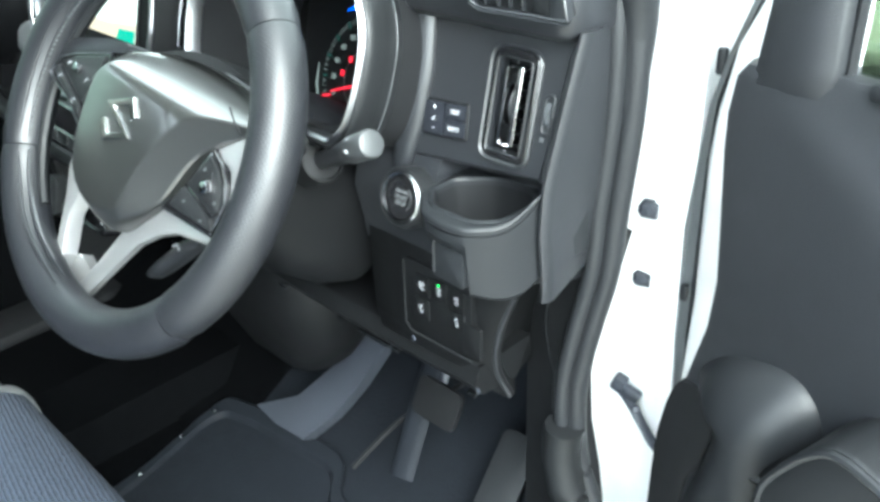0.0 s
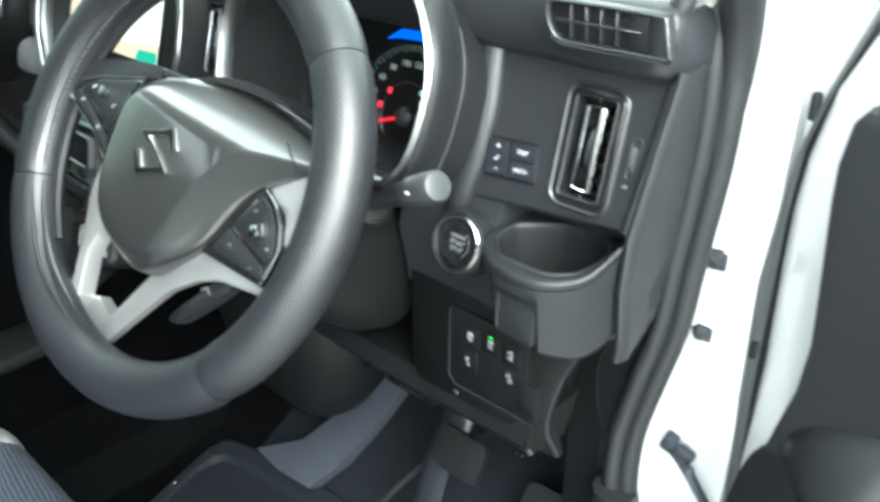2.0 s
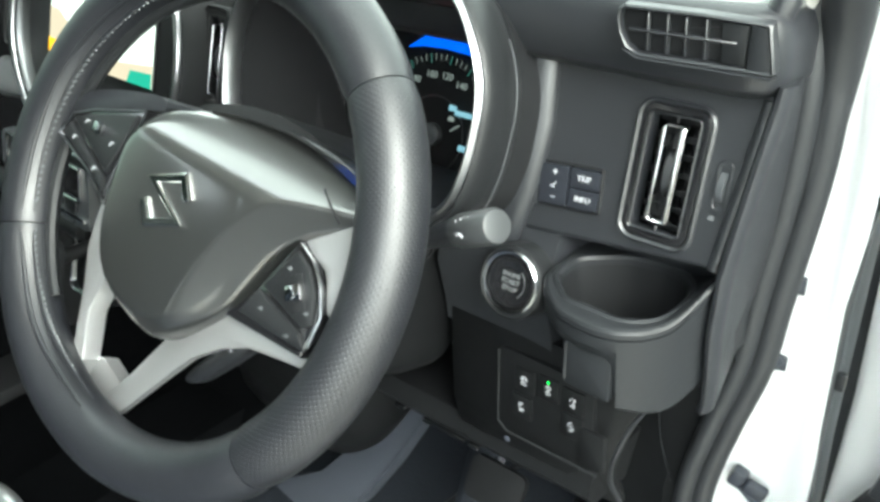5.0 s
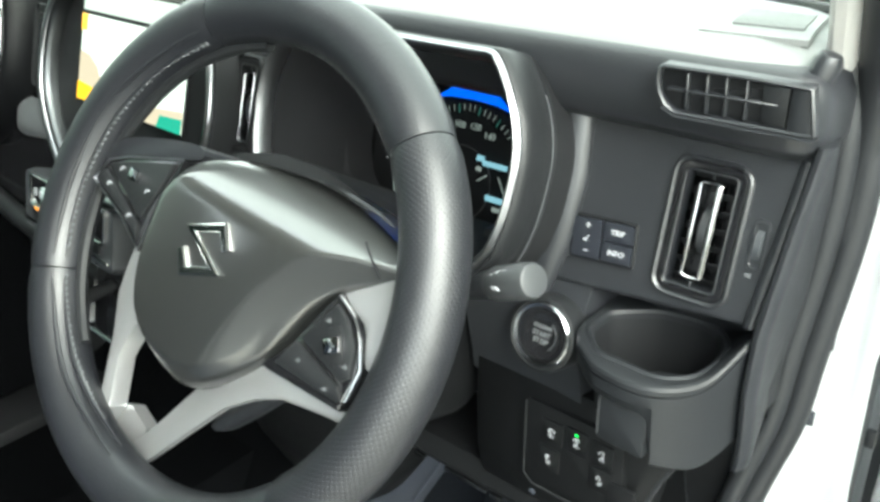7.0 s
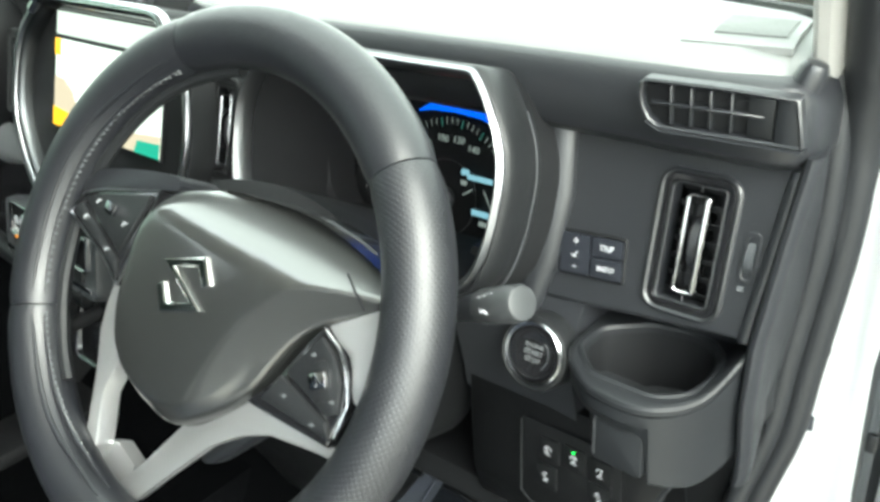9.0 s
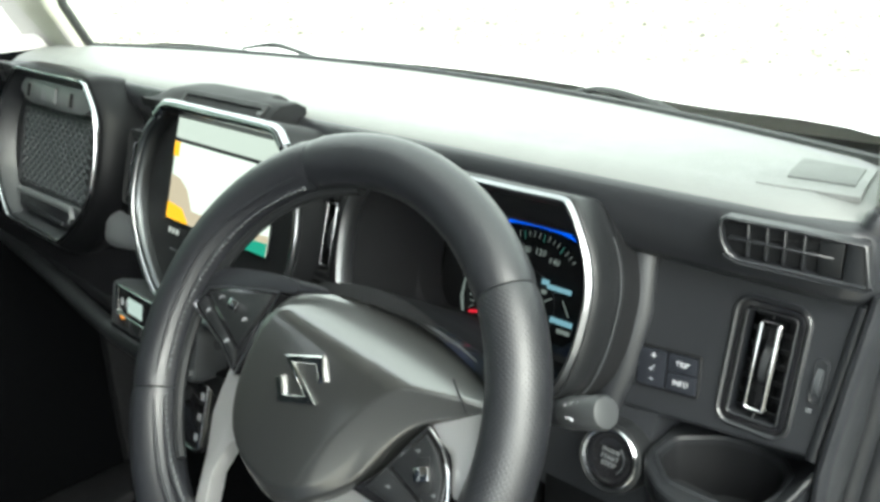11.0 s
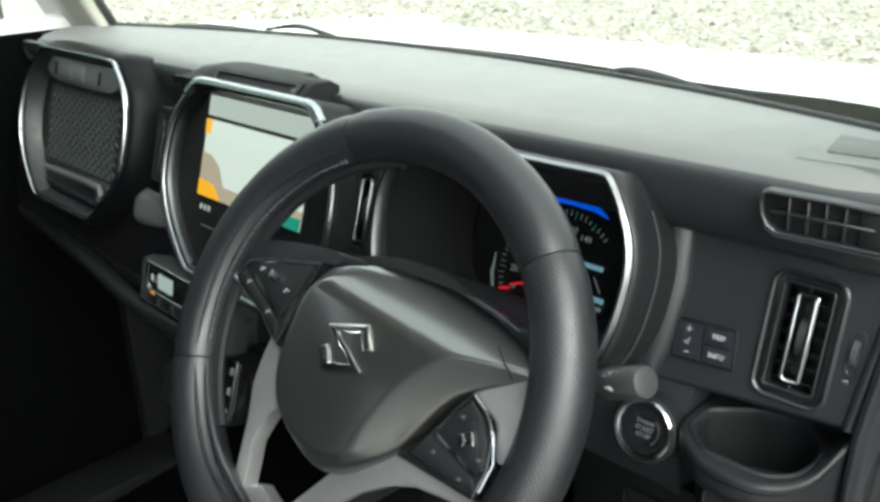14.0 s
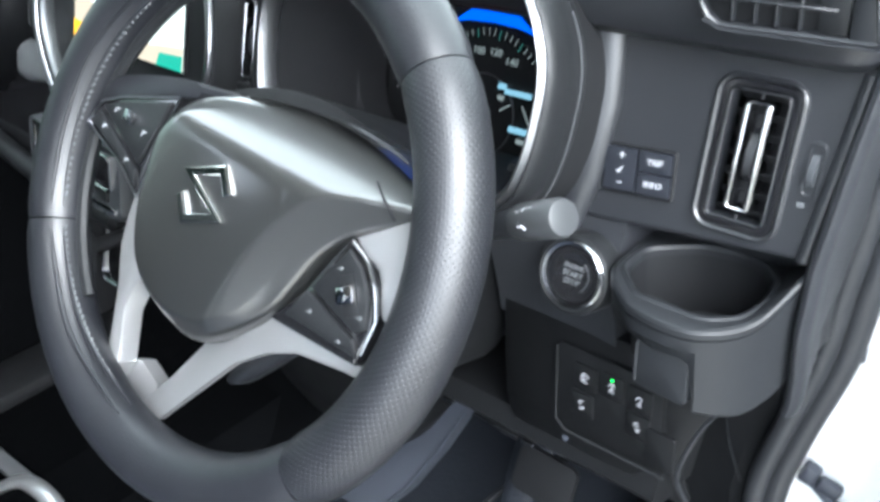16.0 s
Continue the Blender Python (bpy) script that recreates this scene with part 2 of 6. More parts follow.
# ---------------------------------------------------------------- ground
def ground_material():
    m = bpy.data.materials.new("gravel_ground")
    m.use_nodes = True
    nt = m.node_tree
    b = nt.nodes["Principled BSDF"]
    b.inputs["Roughness"].default_value = 0.9
    tc = nt.nodes.new("ShaderNodeTexCoord")
    v = nt.nodes.new("ShaderNodeTexVoronoi")
    v.inputs["Scale"].default_value = 34
    nt.links.new(tc.outputs["Object"], v.inputs["Vector"])
    n = nt.nodes.new("ShaderNodeTexNoise")
    n.inputs["Scale"].default_value = 1.1
    n.inputs["Detail"].default_value = 8
    nt.links.new(tc.outputs["Object"], n.inputs["Vector"])
    cr = nt.nodes.new("ShaderNodeValToRGB")
    e = cr.color_ramp.elements
    e[0].position, e[0].color = 0.05, (0.060, 0.056, 0.047, 1)
    e[1].position, e[1].color = 0.95, (0.43, 0.415, 0.365, 1)
    nt.links.new(v.outputs["Color"], cr.inputs["Fac"])
    mx = nt.nodes.new("ShaderNodeMix")
    mx.data_type = "RGBA"
    mx.inputs[7].default_value = (0.25, 0.238, 0.203, 1)
    nt.links.new(n.outputs["Fac"], mx.inputs[0])
    nt.links.new(cr.outputs["Color"], mx.inputs[6])
    nt.links.new(mx.outputs[2], b.inputs["Base Color"])
    bp = nt.nodes.new("ShaderNodeBump")
    bp.inputs["Strength"].default_value = 0.8
    bp.inputs["Distance"].default_value = 0.02
    nt.links.new(v.outputs["Distance"], bp.inputs["Height"])
    nt.links.new(bp.outputs["Normal"], b.inputs["Normal"])
    return m


def stone_material():
    m = bpy.data.materials.new("stones")
    m.use_nodes = True
    nt = m.node_tree
    b = nt.nodes["Principled BSDF"]
    b.inputs["Roughness"].default_value = 0.85
    g = nt.nodes.new("ShaderNodeNewGeometry")
    cr = nt.nodes.new("ShaderNodeValToRGB")
    e = cr.color_ramp.elements
    e[0].color, e[1].color = (0.07, 0.067, 0.058, 1), (0.50, 0.485, 0.44, 1)
    nt.links.new(g.outputs["Random Per Island"], cr.inputs["Fac"])
    nt.links.new(cr.outputs["Color"], b.inputs["Base Color"])
    return m


def build_ground():
    bm = bmesh.new()
    bmesh.ops.create_grid(bm, x_segments=150, y_segments=150, size=150)
    for v in bm.verts:
        r = max(0.0, v.co.y - 2.0)
        v.co.z = 0.065 * min(r, 26.0) + 0.012 * max(0.0, r - 26.0)
    g = part("ground", bm, ground_material(), smooth=60)
    tagged(g, "pale gravel ground with scattered stones in front of the car", "ground", kind="structure")
    rng = random.Random(5)
    verts, faces = [], []
    base = [Vector(p) for p in ((1, 0, 0), (-1, 0, 0), (0, 1, 0), (0, -1, 0), (0, 0, 1))]
    tris = ((0, 2, 4), (2, 1, 4), (1, 3, 4), (3, 0, 4))
    for _ in range(46000):
        y = 2.4 + 11 * rng.random() ** 1.3
        x = rng.uniform(-1.7, 0.45) * (y + 1.2) + 0.8
        s = rng.uniform(0.008, 0.024) * (1 + 1.6 * (rng.random() ** 5))
        a, sq = rng.uniform(0, 6.28), rng.uniform(0.55, 1.3)
        k = len(verts)
        for p in base:
            q = Vector((p.x * s * sq, p.y * s, p.z * s * rng.uniform(0.4, 0.9)))
            q.rotate(Euler((rng.uniform(-0.3, 0.3), rng.uniform(-0.3, 0.3), a)))
            verts.append((x + q.x, y + q.y, 0.065 * max(0, y - 2.0) + q.z))
        faces += [tuple(k + i for i in t) for t in tris]
    me = bpy.data.meshes.new("gravel")
    me.from_pydata(verts, [], faces)
    me.materials.append(stone_material())
    tagged(new("gravel", me), "loose pale grey gravel stones on the ground", "gravel", kind="stuff")


build_ground()


# ---------------------------------------------------------------- car body
MID = 0.07                      # the car's middle line in x


def glass_base(x):
    return 0.815 - 0.30 * (x - MID) ** 2


def poly2(pts):
    return [Vector((x, y, 0)) for x, y in pts]


def strip(points_a, points_b, thick, up=(0, 0, 1)):
    """A sheet between two lines of points, with a thickness."""
    up = Vector(up) * thick
    rings = []
    for a, b in zip(points_a, points_b):
        a, b = Vector(a), Vector(b)
        rings.append([a, b, b - up, a - up])
    return loft(rings)


def build_body():
    car = thing("car_body", "white small car body with its bonnet, pillars and open door frame", "car")
    xs = [MID + 0.70 * (i / 15 - 1) for i in range(31)]
    # bonnet: crowned sheet with raised shoulders and rolled front
    rows = []
    for k in range(15):
        f = k / 14
        row = []
        for x in xs:
            s = (x - MID) / 0.70
            yb = 0.927 - 0.42 * (x - MID) ** 2
            yf = 1.40 - 0.14 * s ** 4 - 0.03 * s * s
            y = yb + (yf - yb) * f
            z = 1.047 - 0.038 * f - 0.03 * f ** 8 + 0.014 * math.exp(-((abs(s) - 0.76) / 0.19) ** 2) - 0.05 * max(0, abs(s) - 0.9) / 0.1
            row.append((x, y, z))
        rows.append(row)
    drop = [(x, y + 0.03, z - 0.12) for x, y, z in rows[-1]]
    drop2 = [(x, y + 0.05, z - 0.55) for x, y, z in rows[-1]]
    part("bonnet", loft(rows + [drop, drop2], closed=False), WHITE, car, "white painted bonnet", smooth=50)
    # cowl: dark louvred strip under the glass
    cx = [x for x in xs if abs(x - MID) < 0.62]
    a = [(x, glass_base(x) - 0.02, 1.038) for x in cx]
    b = [(x, 0.935 - 0.42 * (x - MID) ** 2, 1.036) for x in cx]
    part("cowl", strip(a, b, 0.02), BLACK, car, "black plastic cowl below the windscreen")
    # windscreen
    g = []
    for k in range(9):
        f = k / 8
        g.append([(MID + (x - MID) * (0.925 - 0.02 * f), glass_base(x) - 0.010 - f * 0.40 + 0.03 * math.sin(f * math.pi), 1.068 + 0.46 * f) for x in xs])
    ws = part("windscreen", loft(g, closed=False), GLASS, car, "clear curved windscreen")
    ws.visible_shadow = False
    seal = [(x, glass_base(x) - 0.012, 1.066) for x in xs if -0.56 < x < 0.69]
    part("windscreen_seal", sweep(seal, 0.0045, 8), RUBBER, car, "black windscreen seal")
    # A-pillar linings
    for name, pts in (("pillar_trim", ((0.683, 0.648, 1.035), (0.690, 0.60, 1.12), (0.698, 0.53, 1.21), (0.700, 0.30, 1.53))),
                      ("pillar_trim", ((-0.575, 0.69, 1.06), (-0.578, 0.655, 1.13), (-0.583, 0.63, 1.20), (-0.585, 0.33, 1.53)))):
        s = 1 if pts[0][0] > 0 else -1
        rings = []
        for x, y, z in curve_points(pts, 5):
            o = rrect(0.018 if s > 0 else 0.20, 0.07 if s > 0 else 0.034, 0.012, 4)
            rings.append([Vector((x + p.x - (0.004 if s > 0 else 0.0535), y + p.y * 0.9 + (0.02 if s > 0 else -0.002), z)) for p in o])
        part(name, loft(rings), PILLAR, car, "light grey windscreen pillar lining")
    part("pillar_seal", sweep(curve_points([(-0.527, 0.700, 1.055), (-0.530, 0.665, 1.13), (-0.535, 0.635, 1.20), (-0.537, 0.335, 1.53)], 5), 0.007, 8), RUBBER, car, "black seal between pillar and glass")
    post = []
    for x, y, z in curve_points([(0.735, 0.790, 0.80), (0.738, 0.780, 0.98), (0.745, 0.735, 1.10), (0.745, 0.62, 1.24), (0.735, 0.34, 1.56)], 4):
        post.append([Vector((x + p.x, y + p.y, z)) for p in rrect(0.062, 0.08, 0.02, 4)])
    part("outer_pillar", loft(post), WHITE, car, "white painted windscreen pillar")
    part("pillar_seal", sweep(curve_points([(0.699, 0.654, 0.94), (0.702, 0.650, 1.03), (0.710, 0.60, 1.12), (0.718, 0.53, 1.21), (0.721, 0.30, 1.53)], 5), [0.0092 + 0.0068 * min(1.0, k / 7) for k in range(21)], 12), RUBBER, car, "black rubber seal along the pillar")
    # roof, headliner, sides, tail: what closes the cabin
    m = pose(MID, -0.75, 1.56)
    part("roof", block(1.40, 2.15, 0.05, 0.03), WHITE, car, "white roof", m=m)
    part("headliner", block(1.30, 2.10, 0.02, 0.008), PILLAR, car, "light grey roof lining", m=pose(MID, -0.75, 1.536))
    part("side_panel", block(0.05, 2.5, 0.86, 0.02), WHITE, car, "white passenger side", m=pose(-0.66, -0.55, 0.22))
    part("side_lining", block(0.03, 1.6, 0.85, 0.012), CARPET, car, "passenger door lining with its shade put into a near-black colour", m=pose(-0.615, -0.05, 0.21))
    for y in (-0.30, -1.05, -1.75):
        part("side_pillar", block(0.06, 0.10, 0.50, 0.012), PILLAR, car, m=pose(-0.655, y, 1.07))
    part("tail", block(1.40, 0.06, 0.75, 0.02), WHITE, car, "white tail", m=pose(MID, -1.80, 0.30))
    part("rear_side", block(0.05, 1.05, 0.75, 0.02), WHITE, car, "white rear side", m=pose(0.79, -1.28, 0.30))
    for y in (-0.74, -1.75):
        part("side_pillar", block(0.06, 0.12, 1.25, 0.012), WHITE, car, m=pose(0.78, y, 0.30))
    part("sill", block(0.10, 1.75, 0.12, 0.03), WHITE, car, "white door sill", m=pose(0.74, 0.02, 0.22))
    part("firewall", block(1.36, 0.05, 0.76, 0.01), BLACK, car, "black bulkhead behind the footwell", m=pose(MID, 0.965, 0.25))
    part("scuttle_side", block(0.05, 0.20, 0.80, 0.01), BLACK, car, m=pose(0.635, 0.91, 0.20))
    part("inner_side", block(0.05, 0.36, 0.72, 0.01), BLACK, car, m=pose(-0.60, 0.83, 0.25))
    part("front_wing", block(0.06, 0.75, 0.72, 0.04), WHITE, car, "white front wing", m=pose(0.755, 1.16, 0.28))
    part("front_wing", block(0.06, 0.75, 0.72, 0.04), WHITE, car, "white front wing", m=pose(-0.63, 1.16, 0.28))
    # door opening: pressed white flange with hinge bolts and check strap
    prof = [(1.10, 0.700, 0.80), (1.06, 0.690, 0.80), (1.00, 0.672, 0.80), (0.94, 0.678, 0.80), (0.84, 0.676, 0.80), (0.76, 0.656, 0.80), (0.68, 0.632, 0.80),
            (0.60, 0.622, 0.80), (0.50, 0.625, 0.80), (0.42, 0.64, 0.80), (0.30, 0.68, 0.82)]
    rings = []
    for z, x0, _ in prof:
        rings.append([Vector((x0 - 0.03, 0.715, z)), Vector((x0 + 0.004, 0.735, z)), Vector((x0 + 0.022, 0.738, z)), Vector((0.706, 0.728, z)), Vector((0.716, 0.722, z)), Vector((0.722, 0.724, z)),
                      Vector((0.724, 0.80, z)), Vector((x0 - 0.03, 0.80, z))])
    part("hinge_pillar", loft(rings), WHITE, car, "white painted hinge pillar of the door opening", smooth=60)
    # grey rubber boot and dark gap between the pillar and the door
    gl = [(1.06, 0.768, 0.002), (1.020, 0.754, 0.003), (0.976, 0.739, 0.003), (0.937, 0.729, 0.003), (0.882, 0.723, 0.006), (0.818, 0.718, 0.011), (0.774, 0.719, 0.010), (0.705, 0.7205, 0.009), (0.648, 0.724, 0.007), (0.45, 0.727, 0.006), (0.30, 0.73, 0.006)]
    part("gap_strip", loft([[Vector((x, 0.722, z)), Vector((x + 0.5 * w, 0.718, z)), Vector((x + w, 0.722, z)), Vector((x + w, 0.76, z)), Vector((x, 0.76, z))] for z, x, w in gl]), GREYTRIM, car, "grey strip in the door gap", smooth=50)
    part("gap_seal", loft([[Vector((x + w, 0.726, z)), Vector((x + w + 0.007, 0.733, z)), Vector((x + w + 0.007, 0.765, z)), Vector((x + w, 0.765, z))] for z, x, w in gl]), RUBBER, car, "black rubber in the door gap", smooth=20)
    part("gap_clip", block(0.008, 0.008, 0.022, 0.003), RUBBER, car, m=pose(0.734, 0.722, 0.959))
    part("gap_clip", block(0.008, 0.006, 0.016, 0.002), RUBBER, car, m=pose(0.727, 0.718, 0.75))
    for x, y, z in ((0.667, 0.733, 0.821), (0.662, 0.741, 0.743)):
        mm = frame_at((x + 0.008, y, z), (1, 0.25, 0), (0, 0, 1))
        bolt = join(lathe([(0.0095, 0), (0.0095, 0.003), (0.007, 0.004), (0.007, 0.011), (0.004, 0.0135)], 6),
                    moved(block(0.014, 0.014, 0.006, 0.001), T(0.003, -0.001, 0.002)))
        part("hinge_bolt", bolt, METALGREY, car, "small dark bolt on the white pillar", m=mm)
    strap = join(sweep(curve_points([(0.664, 0.727, 0.611), (0.676, 0.722, 0.608), (0.690, 0.716, 0.602), (0.706, 0.712, 0.588), (0.722, 0.71, 0.574), (0.750, 0.715, 0.556)]), 0.006, 8, 0.5),
                 moved(block(0.014, 0.013, 0.018, 0.003), pose(0.659, 0.727, 0.608, 0, 20, 10)), moved(block(0.020, 0.010, 0.013, 0.003), pose(0.678, 0.722, 0.609, 0, 20, 10)),
                 moved(lathe([(0.004, 0), (0.005, 0.004), (0.005, 0.010), (0.003, 0.012)], 14), pose(0.686, 0.722, 0.600, 60, 0, 35)))
    part("check_strap", strap, METALGREY, car, "dark metal door check strap")
    # rubber seal round the opening, two ribs
    line = [(0.697, 0.652, 1.06), (0.702, 0.652, 1.00), (0.701, 0.654, 0.94), (0.692, 0.656, 0.85), (0.686, 0.658, 0.79), (0.671, 0.660, 0.725),
            (0.658, 0.662, 0.66), (0.656, 0.664, 0.60), (0.664, 0.664, 0.55), (0.690, 0.66, 0.48), (0.72, 0.60, 0.38), (0.735, 0.45, 0.345), (0.74, -0.6, 0.345)]
    part("door_seal", sweep(curve_points(line, 6), 0.0095, 10), RUBBER, car, "black rubber door seal")
    part("door_seal", sweep([p + Vector((-0.012, -0.009, 0)) for p in curve_points(line, 6)], 0.008, 10), RUBBER, car, "black rubber door seal")
    trim_line = [(0.650, 0.652, 0.600), (0.648, 0.651, 0.57), (0.656, 0.650, 0.53), (0.676, 0.646, 0.47), (0.708, 0.59, 0.375), (0.724, 0.44, 0.338), (0.728, -0.6, 0.338)]
    part("sill_trim", sweep(curve_points(trim_line, 6), 0.0205, 12), PLASTIC_DARK, car, "dark grey sill trim over the lower seal")
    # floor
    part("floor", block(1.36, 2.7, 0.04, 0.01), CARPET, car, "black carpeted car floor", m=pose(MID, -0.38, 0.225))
    rings = []
    for y, z in ((0.56, 0.268), (0.66, 0.275), (0.76, 0.33), (0.86, 0.43), (0.94, 0.56)):
        rings.append([Vector((0.03, y, z)), Vector((0.66, y, z)), Vector((0.66, y + 0.02, z - 0.03)), Vector((0.03, y + 0.02, z - 0.03))])
    part("toe_board", loft(rings), MAT, car, "dark blue-grey toe board", smooth=60)
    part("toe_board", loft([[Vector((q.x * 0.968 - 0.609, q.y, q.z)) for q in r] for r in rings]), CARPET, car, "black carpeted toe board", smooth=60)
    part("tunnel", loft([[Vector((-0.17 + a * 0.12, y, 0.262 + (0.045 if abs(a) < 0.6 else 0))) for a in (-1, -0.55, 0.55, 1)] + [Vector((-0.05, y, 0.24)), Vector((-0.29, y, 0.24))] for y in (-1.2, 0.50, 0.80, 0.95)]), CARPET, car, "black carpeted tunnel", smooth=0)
    part("sill_trim", block(0.11, 1.7, 0.035, 0.012), BLACK, car, "black passenger sill trim", m=pose(-0.535, -0.05, 0.255))
    # unseen rear panes, made near-black to stop light entering from behind
    tint = clear_glass("light_block_glass", (0.06, 0.07, 0.065))
    for nm, wd, dp, x, y in (("rear_window", 1.30, 0.01, MID, -1.79), ("rear_side_glass", 0.01, 0.95, 0.785, -1.25), ("rear_side_glass", 0.01, 1.40, -0.655, -1.05)):
        part(nm, block(wd, dp, 0.46, 0.002), tint, car, "unseen near-black rear glass added to keep light out of the cabin", m=pose(x, y, 1.06))
    # tint added to dim this side's light, darker than a usual front window
    part("passenger_glass", block(0.006, 0.85, 0.46, 0.002), clear_glass("passenger_dimming", (0.40, 0.46, 0.41)), car, "passenger window with a dark tint added to dim the light through it", m=pose(-0.655, 0.15, 1.07))
    part("rear_bench", block(1.15, 0.5, 0.32, 0.08, 4), BLACK, car, "dark rear bench", m=pose(MID, -1.35, 0.28))
    return car


build_body()


def build_wiper():
    w = thing("wiper", "black windscreen wiper lying at the base of the glass", "wiper", group="windscreen wipers")
    arm = curve_points([(0.295, 0.846, 1.055), (0.33, 0.842, 1.061), (0.375, 0.824, 1.062), (0.43, 0.802, 1.060), (0.478, 0.774, 1.057)])
    part("arm", sweep(arm, [0.0025 + 0.0075 * max(0.0, math.sin(math.pi * (i / (len(arm) - 1)) ** 0.6)) for i in range(len(arm))], 8, 0.40), BLACK, w)
    blade = [(-0.12 + i * 0.06, glass_base(-0.12 + i * 0.06) + 0.008, 1.060) for i in range(10)]
    part("blade", sweep(blade, 0.0045, 8, 1.2), RUBBER, w)
    part("blade_clip", sweep(curve_points([(-0.34, 0.852, 1.056), (-0.30, 0.868, 1.061), (-0.27, 0.872, 1.062), (-0.21, 0.862, 1.059), (-0.15, 0.848, 1.056)]), [0.002 + 0.0025 * math.sin(math.pi * i / 32) for i in range(33)], 8), RUBBER, w)
    part("pivot", lathe([(0.014, 0), (0.014, 0.012), (0.009, 0.02)], 16), BLACK, w, m=pose(0.545, 0.79, 1.030))
    return w


build_wiper()


# ---------------------------------------------------------------- driver's door, swung open
DOOR = frame_at((0.787, 0.6415, 0.0), (0.975, -0.22, 0), (0, 0, 1))     # x along the door from its hinge edge, y up, z towards the cabin


def build_door():
    d = thing("driver_door", "open white car door with dark grey plastic lining", "car door")
    edge = [(0.30, -0.030), (0.55, -0.026), (0.66, -0.022), (0.729, -0.014), (0.788, 0.0), (0.83, 0.003), (0.868, 0.0), (0.933, -0.006), (0.962, -0.007), (0.990, -0.003)]
    lower = [Vector((x, z, 0)) for z, x in edge] + [Vector((0.006, 1.001, 0)), Vector((0.0455, 0.9985, 0)), Vector((0.0735, 1.008, 0)), Vector((0.30, 1.004, 0)), Vector((0.95, 1.0, 0)), Vector((0.98, 0.95, 0)), Vector((0.98, 0.30, 0))]
    part("lining", loft([at_z(lower, -0.03), at_z(lower, -0.006), grown(lower, -0.002, -0.001), grown(lower, -0.006, 0.001)]), DOORTRIM, d, "dark grey grained door lining", m=DOOR, smooth=35)
    # hinge end of the door: a white folded face, with the outer skin behind
    A = [(1.30, 0.84, 0.640), (1.12, 0.796, 0.700), (1.036, 0.771, 0.715), (0.988, 0.750, 0.715), (0.936, 0.740, 0.715), (0.897, 0.737, 0.715), (0.85, 0.737, 0.715), (0.757, 0.739, 0.715), (0.701, 0.738, 0.715), (0.64, 0.736, 0.715), (0.50, 0.735, 0.715), (0.30, 0.735, 0.715)]
    rings = []
    for z, x, y in A:
        lx = next((x0 + (x1 - x0) * (z - z0) / (z1 - z0) for (z0, x0), (z1, x1) in zip(edge, edge[1:]) if z0 <= z <= z1), None)
        if lx is None:
            lx = -0.030 if z < 0.3 else 0.012 + (z - 1.0) * 0.42
        q = DOOR @ Vector((lx + 0.004, z, -0.012))
        rings.append([Vector((x, y, z)), Vector((x * 0.7 + q.x * 0.3 - 0.002, y * 0.7 + q.y * 0.3 - 0.004, z)), q, q + Vector((0.03, 0.03, 0)), Vector((x + 0.045, y + 0.045, z)), Vector((x + 0.008, y + 0.012, z))])
    part("end_face", loft(rings), WHITE, d, "white painted hinge end of the door", smooth=40)
    part("outer_skin", slab([Vector((x, y, 0)) for x, y in ((-0.01, 0.28), (0.0, 1.0), (0.98, 1.0), (0.98, 0.28))], -0.10, -0.085, 0.008), WHITE, d, "white door skin", m=DOOR)
    # speaker cheek: a swelling, its shaded flank laid on as a black sheet
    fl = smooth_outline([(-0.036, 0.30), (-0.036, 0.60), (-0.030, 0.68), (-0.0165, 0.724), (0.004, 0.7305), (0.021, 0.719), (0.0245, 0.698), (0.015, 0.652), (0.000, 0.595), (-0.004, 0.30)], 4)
    part("cheek_shade", slab(fl, -0.02, 0.0035, 0.002), BLACK, d, "flat black sheet standing in for the shaded flank of the speaker cheek", m=DOOR, smooth=50)
    ch = smooth_outline([(-0.004, 0.50), (0.001, 0.595), (0.016, 0.652), (0.0255, 0.698), (0.0235, 0.722), (0.008, 0.737), (0.003, 0.750), (0.022, 0.772), (0.052, 0.787), (0.086, 0.790), (0.108, 0.772), (0.116, 0.735), (0.118, 0.66), (0.118, 0.50)], 4)
    rings = [at_z(ch, -0.02), at_z(ch, 0.0)]
    for k in range(1, 11):
        f = k / 10.5
        rings.append([Vector((p.x + (0.066 - p.x) * f, p.y + (0.735 - p.y) * f * (1.0 if p.y > 0.735 else 0.9), 0.040 * (1 - (1 - f) ** 2.2))) for p in ch])
    part("speaker_cheek", loft(rings), PLASTIC_MID, d, "rounded grey speaker cheek", m=DOOR, smooth=75)
    po = smooth_outline([(0.100, 0.30), (0.1005, 0.70), (0.1035, 0.735), (0.122, 0.770), (0.138, 0.791), (0.155, 0.7975), (0.181, 0.793), (0.30, 0.760), (0.80, 0.75), (0.82, 0.30)], 4)
    part("pocket", slab(po, -0.005, 0.052, 0.008), PLASTIC_DARK, d, "dark grey door pocket", m=DOOR, smooth=50)
    part("pocket_lip", sweep(curve_points([(0.104, 0.70, 0.050), (0.107, 0.735, 0.050), (0.125, 0.769, 0.050), (0.141, 0.788, 0.050), (0.155, 0.7935, 0.050), (0.181, 0.789, 0.050), (0.30, 0.756, 0.050)]), 0.0035, 8), PLASTIC_MID, d, "worn pocket edge", m=DOOR)
    # corner cover by the mirror, window frame and glass
    crn = []
